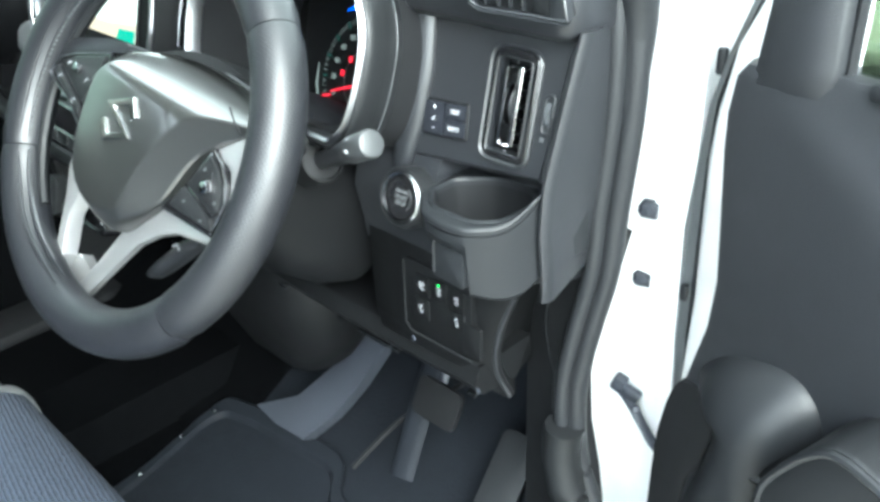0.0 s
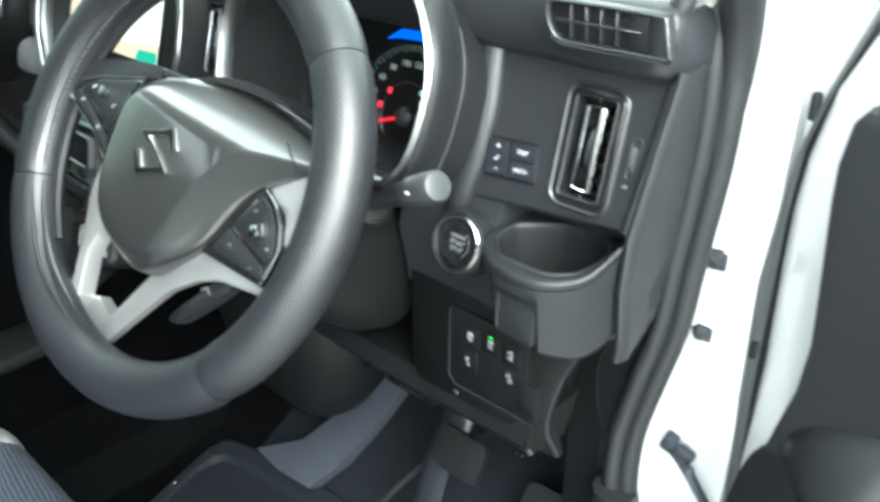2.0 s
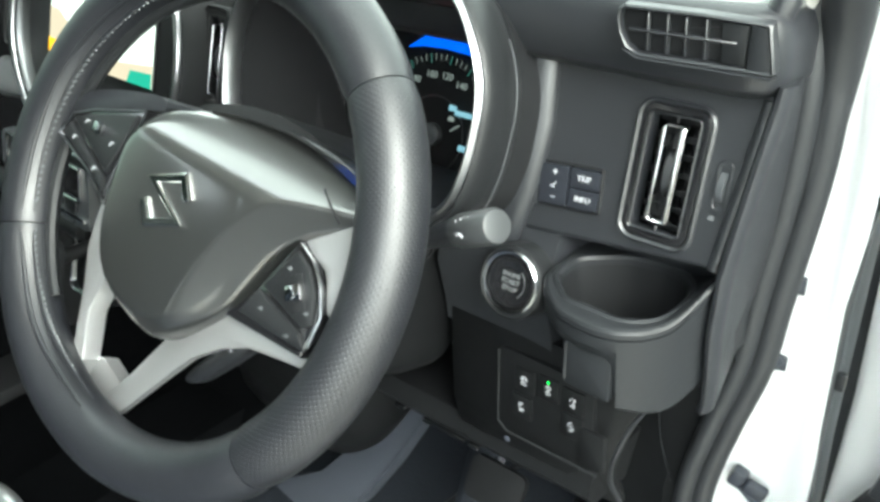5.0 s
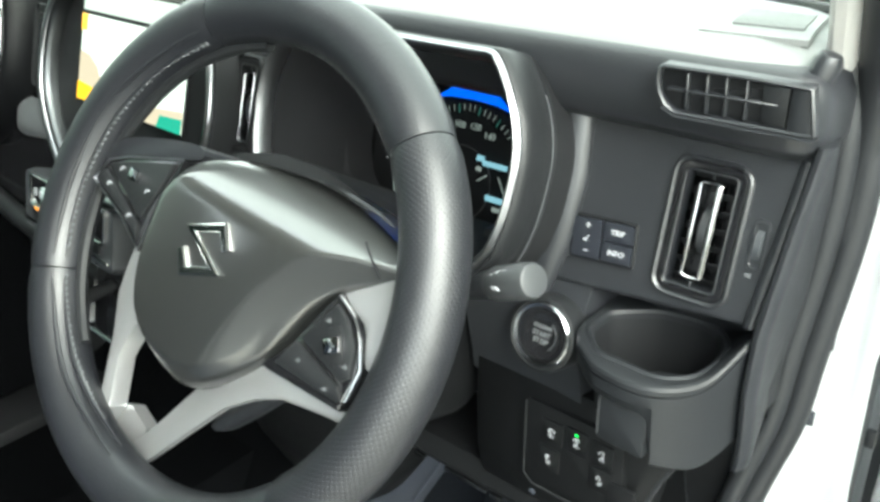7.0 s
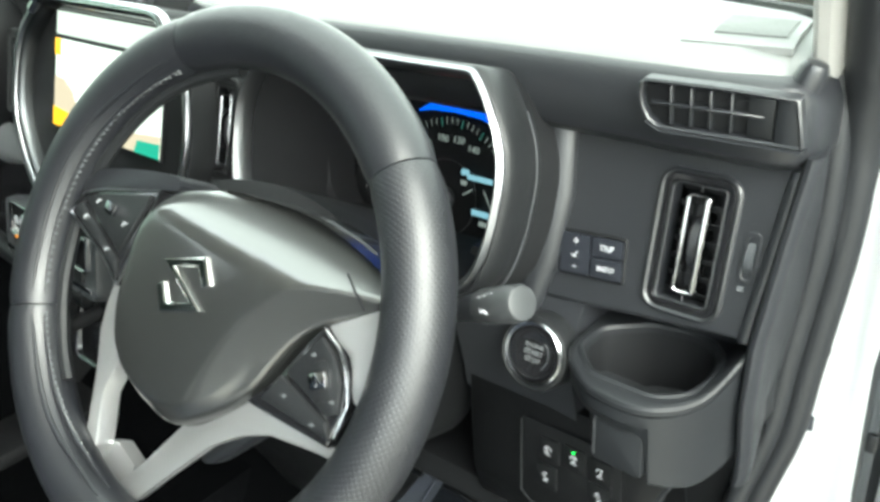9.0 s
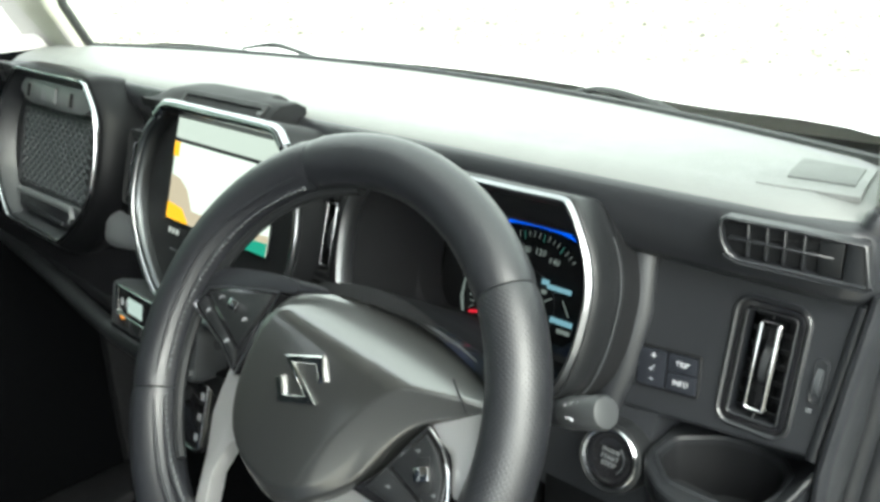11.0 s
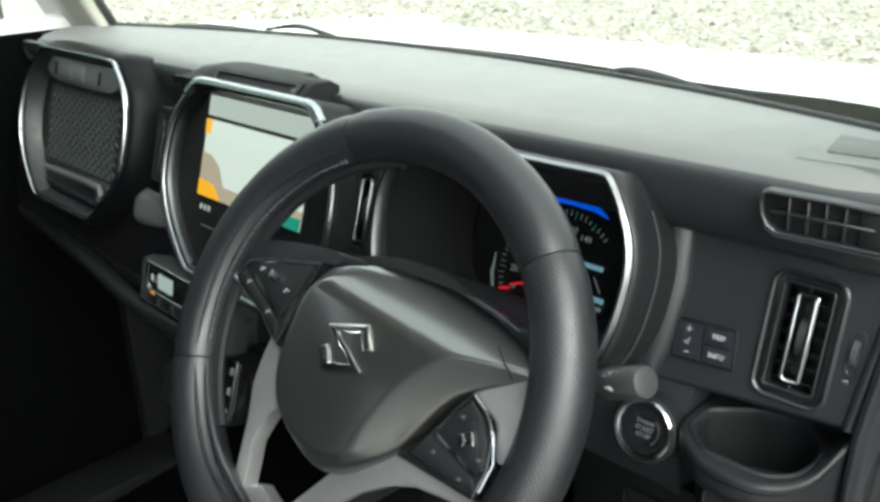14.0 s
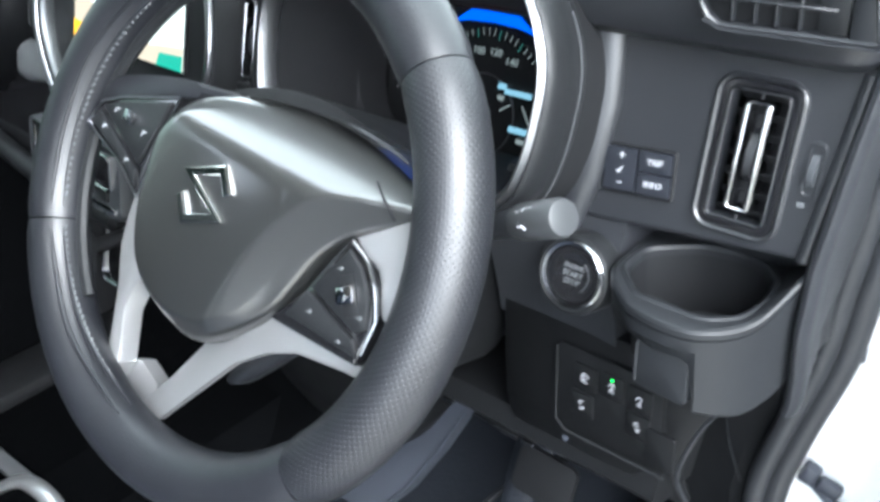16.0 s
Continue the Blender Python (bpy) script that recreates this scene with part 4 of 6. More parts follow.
def build_cup_holder():
    c = thing("cup_holder", "dark grey plastic cup holder below the side panel", "cup holder")
    def chamfered(corners, r):
        """Straight sides with softened corners."""
        res = []
        n = len(corners)
        for i, p in enumerate(corners):
            p, a, b = (Vector((*q, 0)) for q in (p, corners[i - 1], corners[(i + 1) % n]))
            ra, rb = min(r, (a - p).length * 0.4), min(r, (b - p).length * 0.4)
            pa, pb = p + (a - p).normalized() * ra, p + (b - p).normalized() * rb
            res += [pa, (pa + pb) / 4 + p / 2, pb]
        return res
    out = chamfered([(0.566, 0.600), (0.567, 0.556), (0.578, 0.538), (0.598, 0.5225), (0.622, 0.5185), (0.641, 0.5215), (0.654, 0.5315), (0.666, 0.549), (0.6800, 0.578), (0.6820, 0.636), (0.568, 0.636)], 0.006)
    inn = chamfered([(0.576, 0.558), (0.597, 0.5375), (0.639, 0.537), (0.653, 0.550), (0.657, 0.570), (0.654, 0.594), (0.644, 0.607), (0.630, 0.612), (0.602, 0.607), (0.576, 0.584)], 0.006)
    z = 0.872
    out, inn = around(out, 0.622, 0.573), around(inn, 0.622, 0.573)
    def foot(p):
        level = max(0.798, 0.814 - 0.35 * (p.y - 0.52))
        return level + (0.848 - level) * max(0.0, min(1.0, (0.6395 - p.x) / 0.0020))
    low = [Vector((0.625 + (p.x - 0.625) * (0.96 if p.x < 0.64 else 1.0), 0.575 + (p.y - 0.575) * 0.97 + 0.003, 0)) for p in out]
    rings = [[Vector((0.62 + (p.x - 0.62) * 0.02, 0.58 + (p.y - 0.58) * 0.02, 0.812)) for p in low], [Vector((p.x, p.y, foot(p) - 0.003)) for p in grown(low, -0.004)], [Vector((p.x, p.y, foot(p))) for p in low], grown(out, -0.0008, z - 0.016), grown(out, -0.0008, z - 0.0085), grown(out, -0.0022, z - 0.008), grown(out, -0.0022, z - 0.0068),
             grown(out, 0.0002, z - 0.0063), grown(out, 0.0002, z - 0.003), grown(out, -0.0009, z - 0.0009), grown(out, -0.003, z), grown(inn, 0.0050, z - 0.0002), grown(inn, 0.0032, z + 0.0010), grown(inn, 0.0014, z + 0.0008), at_z(inn, z - 0.0012), grown(inn, -0.001, z - 0.010)]
    bm = loft(rings, caps=False)
    for v in bm.verts:                                   # the brim rises to the panel's corner
        fx, fy = (max(0.0, min(1.0, q)) for q in ((v.co.x - 0.654) / 0.028, (v.co.y - 0.53) / 0.05))
        v.co.z += 0.025 * fx * fx * (3 - 2 * fx) * fy * fy * (3 - 2 * fy)
    part("body", bm, PLASTIC_MID, c, "dark grey faceted body with a rounded worn rim", smooth=25)
    part("well", loft([grown(inn, -0.0012, z - 0.005), grown(inn, -0.003, z - 0.030), grown(inn, -0.005, z - 0.060), grown(inn, -0.012, z - 0.064), [Vector((0.615 + (p.x - 0.615) * 0.02, 0.573 + (p.y - 0.573) * 0.02, z - 0.064)) for p in inn]], caps=False), BLACK, c, "black inside of the holder")
    part("square_cover", slab(rrect(0.035, 0.036, 0.003), -0.022, 0.0, 0.0012), PLASTIC_MID, c, "flat square cover", m=frame_at((0.6210, 0.5262, 0.8320), (1, -0.05, 0), (0, 0.04, 1)))
    part("cover_lip", sweep([(-0.0165, -0.014, 0.0004), (-0.0170, 0.012, 0.0006), (-0.0155, 0.0160, 0.0006), (-0.012, 0.0170, 0.0004)], 0.0009, 6), PLASTIC, c, "lighter bead along the left and top edge of the cover", m=frame_at((0.6210, 0.5262, 0.8320), (1, -0.05, 0), (0, 0.04, 1)))
    return c


build_cup_holder()


def build_lower_switches():
    s = thing("icon_switches", "black switch bank with small white icons below the cup holder", "switch")
    m = frame_at((0.560, 0.572, 0.742), (1, 0, 0), (0, 0.0, 1))
    o = rrect(0.086, 0.078, 0.004)
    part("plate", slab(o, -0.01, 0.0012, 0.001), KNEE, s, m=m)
    part("lip", sweep([(-0.043, 0.036, 0.002), (-0.0435, -0.033, 0.003), (-0.034, -0.040, 0.004), (0.05, -0.040, 0.003)], 0.0010, 8), PLASTIC_DARK, s, "slightly lighter raised edge", m=m)
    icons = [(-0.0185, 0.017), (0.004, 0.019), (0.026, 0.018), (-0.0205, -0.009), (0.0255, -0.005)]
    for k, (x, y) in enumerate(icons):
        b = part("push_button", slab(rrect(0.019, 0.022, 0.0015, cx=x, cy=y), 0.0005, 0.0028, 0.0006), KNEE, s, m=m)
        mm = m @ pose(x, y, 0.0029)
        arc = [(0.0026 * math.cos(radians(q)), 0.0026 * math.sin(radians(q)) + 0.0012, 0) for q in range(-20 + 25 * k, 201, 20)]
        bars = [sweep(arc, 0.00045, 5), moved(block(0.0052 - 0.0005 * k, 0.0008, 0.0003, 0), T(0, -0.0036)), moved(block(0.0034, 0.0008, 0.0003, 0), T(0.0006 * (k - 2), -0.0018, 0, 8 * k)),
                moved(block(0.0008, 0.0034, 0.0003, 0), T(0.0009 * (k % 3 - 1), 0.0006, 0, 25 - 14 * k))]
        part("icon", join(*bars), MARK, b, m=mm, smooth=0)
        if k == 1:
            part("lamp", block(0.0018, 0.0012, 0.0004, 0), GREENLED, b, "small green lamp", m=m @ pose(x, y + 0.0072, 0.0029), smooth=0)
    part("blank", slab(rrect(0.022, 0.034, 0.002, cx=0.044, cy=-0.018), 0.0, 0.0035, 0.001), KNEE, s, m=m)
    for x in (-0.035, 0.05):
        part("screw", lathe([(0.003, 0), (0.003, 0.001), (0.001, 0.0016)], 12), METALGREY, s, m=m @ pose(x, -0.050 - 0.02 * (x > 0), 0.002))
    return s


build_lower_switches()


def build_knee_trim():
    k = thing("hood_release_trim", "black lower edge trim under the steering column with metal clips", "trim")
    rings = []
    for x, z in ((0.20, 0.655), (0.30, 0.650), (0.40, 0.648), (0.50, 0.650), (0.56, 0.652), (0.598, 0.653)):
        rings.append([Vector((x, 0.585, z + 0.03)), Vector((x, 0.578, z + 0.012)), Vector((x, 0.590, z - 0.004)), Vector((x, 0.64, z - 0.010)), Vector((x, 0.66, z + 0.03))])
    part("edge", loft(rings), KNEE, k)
    for x, w in ((0.275, 0.016), (0.385, 0.012), (0.440, 0.050), (0.475, 0.012), (0.585, 0.010)):
        part("clip", block(w, 0.006, 0.004, 0.001), DARKCHROME, k, "bare metal clip", m=pose(x, 0.588, 0.642))
    return k


build_knee_trim()


# ---------------------------------------------------------------- gauges
def build_cluster():
    g = thing("instrument_cluster", "dark instrument cluster with a lit blue arc and white numerals", "gauges")
    m = frame_at((0.406, 0.524, 0.980), (1, 0, 0), (0, 0.30, 1))
    half = [(0.0, 0.0735), (0.050, 0.0735), (0.085, 0.0740), (0.0945, 0.0735), (0.1000, 0.0700), (0.1090, 0.0590), (0.1200, 0.0410), (0.1265, 0.0240), (0.1290, 0.0070), (0.1285, -0.0100), (0.1270, -0.0260), (0.1235, -0.0420), (0.1180, -0.0560), (0.1060, -0.0690), (0.0900, -0.0735), (0.0, -0.0735)]
    o = smooth_outline([(x, y) for x, y in half[::-1]] + [(-x, y) for x, y in half[1:-1]], 4)    # a flat top, chamfered shoulders, bowed sides

    def wide(d, z):
        return [Vector((p.x * (1 + d / 0.126), p.y * (1 + d * (0.35 if p.y > 0 else 1.0) / 0.07), z)) for p in o]
    part("hood", tube_of([wide(-0.010, -0.095), wide(0.002, -0.086), wide(-0.001, -0.078), wide(-0.001, -0.066), wide(-0.001, -0.052), wide(0.0024, -0.0375), wide(0.0032, -0.0350), wide(0.0026, -0.0335), wide(0.0034, -0.025), wide(0.0045, -0.010), wide(0.0028, -0.0035), wide(0.0012, -0.0025), at_z(o, -0.004), grown(o, -0.003, -0.07)]),
         PLASTIC_DARK, g, "dark satin gauge surround", m=m, smooth=75)
    part("hood_seam", sweep([p for p in wide(0.0040, -0.0340) if p.x > 0.112 and p.y < 0.052], 0.0006, 6), SATIN, g, "fine pale seam of the surround", m=m)
    def rim(d, z):
        """Moved inwards, less so at the far side, where the rim is slim."""
        return [p.lerp(q, 0.80 + 0.20 * max(0.0, min(1.0, (p.x + 0.10) / 0.12))).xy.to_3d() + Vector((0, 0, z)) for p, q in zip(o, grown(o, d))]
    part("bright_rim", tube_of([grown(o, 0.0006, -0.006), grown(o, 0.0006, -0.0030), grown(o, -0.0003, -0.0018), rim(-0.0024, 0.0010), rim(-0.0036, 0.0008), rim(-0.0074, -0.0050), rim(-0.0082, -0.014), grown(o, -0.001, -0.014)]), RIMSATIN, g, "bright satin chrome inner rim", m=m, smooth=50)
    part("barrel", tube_of([rim(-0.0078, -0.012), grown(o, -0.012, -0.125), grown(o, 0.004, -0.125), grown(o, 0.0, -0.012)]), BLACK, g, "dark satin inner walls", m=m)
    f = frame_at((0.380, 0.655, 0.897), (1, 0.0, 0), (0, 0.30, 1))          # the dial's centre
    part("face", slab(rrect(0.30, 0.19, 0.02, cx=0.02, cy=0.040), -0.012, 0.0, 0.001), BLACK, g, "black dial face", m=f)
    blue = glowing("blue_arc", (0.003, 0.12, 1.0), 0.42)
    wht = glowing("dial_white", (0.62, 0.72, 0.68), 0.12)
    grn = glowing("dial_green", (0.10, 0.42, 0.34), 0.12)
    red = glowing("dial_red", (1.0, 0.02, 0.05), 0.35)

    def on_arc(r, deg, z=0.001):
        return Vector((r * math.cos(radians(deg)), r * math.sin(radians(deg)), z))
    arch = poly2([(-0.042, 0.0680), (-0.024, 0.0800), (0.0, 0.0812), (0.024, 0.0800), (0.042, 0.0680), (0.026, 0.0712), (0.0, 0.0725), (-0.026, 0.0712)])
    part("blue_arc", slab(arch, 0.0, 0.002, 0.0004), blue, g, "lit blue light arc", m=f, smooth=0)
    for k in range(32):
        deg = 202 - 19.7 * 7.8 * k / 31
        part("tick", sweep([on_arc(0.0605 if k % 4 == 0 else 0.0625, deg), on_arc(0.068, deg)], 0.00055 if k % 4 == 0 else 0.0004, 4), grn if k % 4 == 0 else wht, g, m=f)
    for k, word in enumerate(("0", "20", "40", "60", "80", "100", "120", "140")):
        part("numeral", lettering(word, 0.0085), wht, g, m=f @ Matrix.Translation(on_arc(0.0505, 201 - 19.7 * k)))
    part("dial_ring", sweep([on_arc(0.033, k, 0.001) for k in range(0, 361, 10)], 0.0006, 4), SATIN, g, m=f)
    part("needle", sweep([on_arc(0.052, 199, 0.004), on_arc(0.03, 199, 0.004), on_arc(0.010, 199, 0.004)], [0.0009, 0.0014, 0.0018], 6), red, g, "red needle", m=f)
    part("needle_boss", lathe([(0.0095, 0.0), (0.0095, 0.006), (0.0075, 0.0075), (0.001, 0.0075)], 24), SATIN, g, m=f)
    for deg, r in ((141, 0.033), (172, 0.0365)):
        part("lamp", block(0.0055, 0.0065, 0.001, 0.0008, 1), red, g, m=f @ Matrix.Translation(on_arc(r, deg)))
    cyan = glowing("info_cyan", (0.32, 0.62, 0.75), 0.28)
    for dx, dy, w, h, rz in ((0.020, 0.026, 0.008, 0.005, 0), (0.036, 0.023, 0.026, 0.0045, 0), (0.025, 0.010, 0.011, 0.0012, 35), (0.046, 0.008, 0.016, 0.0010, -55), (0.020, 0.017, 0.006, 0.004, 0),
                             (0.044, -0.005, 0.024, 0.005, 0), (0.048, -0.013, 0.014, 0.004, 0)):
        part("readout", block(w, h, 0.0006, 0), cyan if h > 0.0042 else wht, g, m=f @ pose(dx, dy, 0.004, 0, 0, rz), smooth=0)
    part("temperature_scale", sweep([(-0.074, 0.009, 0.003), (-0.0745, -0.012, 0.003), (-0.068, -0.034, 0.003)], [0.0008, 0.0022, 0.0016], 6, 0.4), wht, g, "pale lit side scale", m=f)
    part("small_needle", sweep([(-0.062, -0.024, 0.003), (-0.050, -0.021, 0.003)], 0.0014, 6), red, g, m=f)
    return g


build_cluster()


# ---------------------------------------------------------------- display, tray, climate panel
def build_display():
    s = thing("centre_display", "large lit navigation screen in a chrome-edged black frame", "screen")
    m = on_ps(0.081, 0.960)
    o = ring_outline(0.935, 0.975)
    part("hood", tube_of([at_z(grown(o, 0.004), -0.055), grown(o, 0.005, -0.006), grown(o, 0.004, 0.002), grown(o, 0.0015, 0.0035), at_z(o, -0.05)]), BLACK, s, "black hood of the screen", m=m)
    part("frame", tube_of([grown(o, 0.002, 0.0), grown(o, 0.002, 0.0045), grown(o, 0.001, 0.0065), grown(o, -0.001, 0.0070), grown(o, -0.003, 0.0064), grown(o, -0.0046, 0.0044), grown(o, -0.005, 0.0)]),
         RIMSATIN, s, "satin chrome frame", m=m, smooth=60)
    top = sorted((p for p in o if p.y > 0.085), key=lambda p: p.x)
    part("top_trim", sweep([(p.x, p.y - 0.0010, 0.0035) for p in top], 0.0062, 10), DARKCHROME, s, "broad chrome upper edge", m=m)
    part("bezel", tube_of([grown(o, -0.0046, 0.0), grown(o, -0.0048, 0.0040), grown(o, -0.0065, 0.0042), grown(o, -0.0090, 0.0020), grown(o, -0.0105, -0.003), grown(o, -0.0110, -0.010), grown(o, -0.006, -0.012)]), GUNMETAL, s, "dark gunmetal rounded bezel", m=m, smooth=70)
    part("panel", slab(grown(o, -0.007), -0.055, -0.010, 0.002), BLACK, s, "black panel", m=m)
    w, h = 0.190, 0.110
    m = m @ pose(0.003, 0.033, -0.0085)
    part("screen_surface", slab(rrect(w + 0.006, h + 0.006, 0.003), -0.002, 0.0008, 0.0003), BLACK, s, m=m)
    pale = glowing("map_pale", (0.72, 0.80, 0.72), 0.66)
    amber = glowing("map_amber", (1.0, 0.48, 0.02), 0.66)
    brown = glowing("map_brown", (0.62, 0.52, 0.38), 0.5)
    teal = glowing("map_teal", (0.05, 0.62, 0.42), 0.3)
    grey = glowing("map_bar", (0.62, 0.68, 0.62), 0.5)

    def poly(pts, z, mat, nm):
        part(nm, slab([Vector((x, y, 0)) for x, y in pts], z - 0.0006, z, 0.0001), mat, s, m=m, smooth=0)
    W, H = w / 2, h / 2
    poly([(-W, H - 0.022), (W, H - 0.022), (W, H), (-W, H)], 0.0012, grey, "status_bar")
    poly([(-W, -H), (W, -H), (W, H - 0.026), (-W, H - 0.026)], 0.0012, pale, "map_area")
    poly([(-W, -H), (W, -H), (W, -H + 0.020), (0.03, -H + 0.014), (-W + 0.048, -H + 0.016), (-W + 0.036, -H + 0.036), (-W + 0.018, -H + 0.046), (-W, -H + 0.048)], 0.0018, brown, "map_field")
    poly([(-W, -H), (-W + 0.046, -H), (-W + 0.030, -H + 0.015), (-W, -H + 0.018)], 0.0024, amber, "map_band")
    poly([(-W, H - 0.026), (-W, H - 0.042), (-W + 0.011, H - 0.042), (-W + 0.011, H - 0.026)], 0.0024, amber, "map_badge")
    poly([(0.055, -H), (W, -H), (W, -H + 0.013), (0.060, -H + 0.011)], 0.0024, teal, "map_button")
    white = glowing("map_white", (0.8, 0.85, 0.8), 0.3)
    for x in (-W + 0.010, -W + 0.018, -W + 0.026):
        part("label_bar", block(0.005, 0.006, 0.0005, 0), white, s, m=m @ pose(x, -H - 0.012, 0.001), smooth=0)
    part("key_line", block(0.05, 0.002, 0.0006, 0), GREYTRIM, s, m=m @ pose(-0.055, -H - 0.032, 0.001), smooth=0)
    # black box above
    b = []
    for x, z in ((-0.092, 1.040), (-0.080, 1.058), (-0.055, 1.066), (-0.02, 1.069), (0.100, 1.069), (0.104, 1.069), (0.146, 1.069), (0.149, 1.068)):
        back = 0.602 if x < 0.102 else 0.588
        b.append([Vector((x, 0.548, 1.055)), Vector((x, 0.560, z - 0.004)), Vector((x, 0.568, z)), Vector((x, back, z)), Vector((x, back + 0.010, z - 0.006)), Vector((x, back + 0.010, 1.045)), Vector((x, 0.55, 1.045))])
    part("top_box", loft(b), BLACK, s, "black box above the screen", smooth=30)
    mm = frame_at((0.064, 0.5555, 1.0615), (1, 0, 0), (0, 0.75, 0.66))
    part("slot_frame", band(rrect(0.150, 0.0215, 0.002), rrect(0.136, 0.0110, 0.001, cy=-0.001), -0.003, 0.0022, 0.0006), PLASTIC_DARK, s, "dark frame of the slot", m=mm)
    part("slot", slab(rrect(0.137, 0.0115, 0.001, cy=-0.001), -0.003, -0.0004, 0.0003), BLACK, s, m=mm)
    part("slot_catch", block(0.006, 0.005, 0.0015, 0.0005, 1), SATIN, s, m=mm @ pose(0.0705, -0.002, 0.0022))
    return s


build_display()


def build_tray():
    s = thing("dashboard_tray", "dark textured passenger tray in a chrome-edged frame", "tray")
    m = on_ps(-0.338, 0.960)
    o = ring_outline(1.02)
    gloss = material("surround_gloss", (0.0040, 0.0042, 0.0048), 0.42, spec=0.10, var=0.1, rough_var=0.04)
    part("surround", tube_of([at_z(grown(o, 0.012), -0.065), grown(o, 0.012, -0.025), grown(o, 0.0095, -0.010), grown(o, 0.005, -0.001), grown(o, 0.001, 0.003), at_z(o, 0.003), at_z(o, -0.065)]), gloss, s, "black rounded surround", m=m, smooth=70)
    part("chrome_edge", band(o, grown(o, -0.004), -0.004, 0.0065, 0.001), CHROME, s, "thin chrome edge", m=m)
    i = grown(o, -0.0045)
    bead = grown(o, -0.002)
    part("edge_bead", sweep([(p.x, p.y, 0.0062) for p in bead + bead[:1]], 0.0021, 8), DARKCHROME, s, "rounded satin chrome bead", m=m)
    part("inner_wall", tube_of([at_z(i, 0.002), grown(i, -0.001, 0.003), grown(i, -0.003, 0.001), grown(i, -0.010, -0.021), grown(i, -0.004, -0.024), at_z(i, -0.020)]), PLASTIC, s, "dark sloping inner wall", m=m, smooth=50)
    part("lid", slab(grown(i, -0.005), -0.05, -0.020, 0.003), PLASTIC_DARK, s, m=m)
    part("weave_border", band(rrect(0.238, 0.116, 0.012, cx=-0.010, cy=-0.006), rrect(0.228, 0.106, 0.008, cx=-0.010, cy=-0.006), -0.021, -0.0175, 0.001), PLASTIC, s, "smooth border of the woven relief", m=m)
    bar = smooth_outline([(0.112, 0.078), (0.094, 0.062), (0.05, 0.057), (-0.06, 0.057), (-0.094, 0.060), (-0.120, 0.072), (-0.110, 0.086), (-0.085, 0.0900), (0.085, 0.0900)], 4)
    b = part("clip_bar", dome(bar, -0.022, -0.008, 0.004, 4), GREYTRIM, s, "grey moulded clip bar", m=m)
    part("catch", slab(rrect(0.046, 0.024, 0.005, cx=-0.010, cy=0.074), -0.008, -0.0015, 0.002), GREYTRIM, b, m=m)
    for x in (-0.082, 0.058):
        part("notch", block(0.004, 0.018, 0.003, 0.0008), BLACK, b, m=m @ pose(x, 0.074, -0.0055))
    low = smooth_outline([(0.092, -0.060), (0.080, -0.085), (0.055, -0.094), (-0.07, -0.092), (-0.100, -0.078), (-0.098, -0.066), (0.0, -0.062)], 4)
    lb = part("lower_bar", slab(low, -0.022, -0.012, 0.003), PLASTIC, s, "dark moulded lower bar", m=m, smooth=50)
    part("bar_ridge", sweep([(-0.098, -0.0685, -0.010), (-0.02, -0.0660, -0.008), (0.060, -0.0640, -0.007), (0.084, -0.0650, -0.008), (0.088, -0.0730, -0.009), (0.080, -0.0800, -0.010)], 0.0050, 10, 0.8), GREYTRIM, lb, "pale rounded ridge", m=m)
    part("bar_ridge", sweep([(-0.085, -0.0860, -0.011), (0.0, -0.0880, -0.011), (0.058, -0.0890, -0.011)], 0.0028, 8), PLASTIC, lb, m=m)
    # woven relief: rows of small slanted studs
    stud = bpy.data.meshes.new("stud")
    bm = loft([[Vector((0.0085 * k * math.cos(a), 0.0060 * k * math.sin(a), z)) for a in (0, math.pi / 2, math.pi, math.pi * 1.5)] for k, z in ((1.0, -0.001), (0.92, 0.0012), (0.45, 0.0024))])
    bm.to_mesh(stud)
    bm.free()
    stud.materials.append(SATIN)
    for r in range(16):
        for c in range(15):
            x = -0.122 + c * 0.0172 + (0.0086 if r % 2 else 0)
            if -0.118 < x < 0.098:
                ob = new("stud", stud)
                ob.parent = s
                ob.matrix_local = m @ pose(x, -0.054 + r * 0.0066, -0.0192)
    return s


build_tray()
build_side_vent(on_ps(-0.110, 0.975) @ pose(0, 0, -0.015), dark=True, wd=0.032, hg=0.084, label="narrow dark air vent with a thin chrome frame beside the screen", group="vents beside the screen")
build_side_vent(on_ps(0.2475, 0.975) @ pose(0, 0, -0.023), dark=True, wd=0.032, hg=0.082, label="narrow dark air vent with a thin chrome frame beside the screen", group="vents beside the screen")


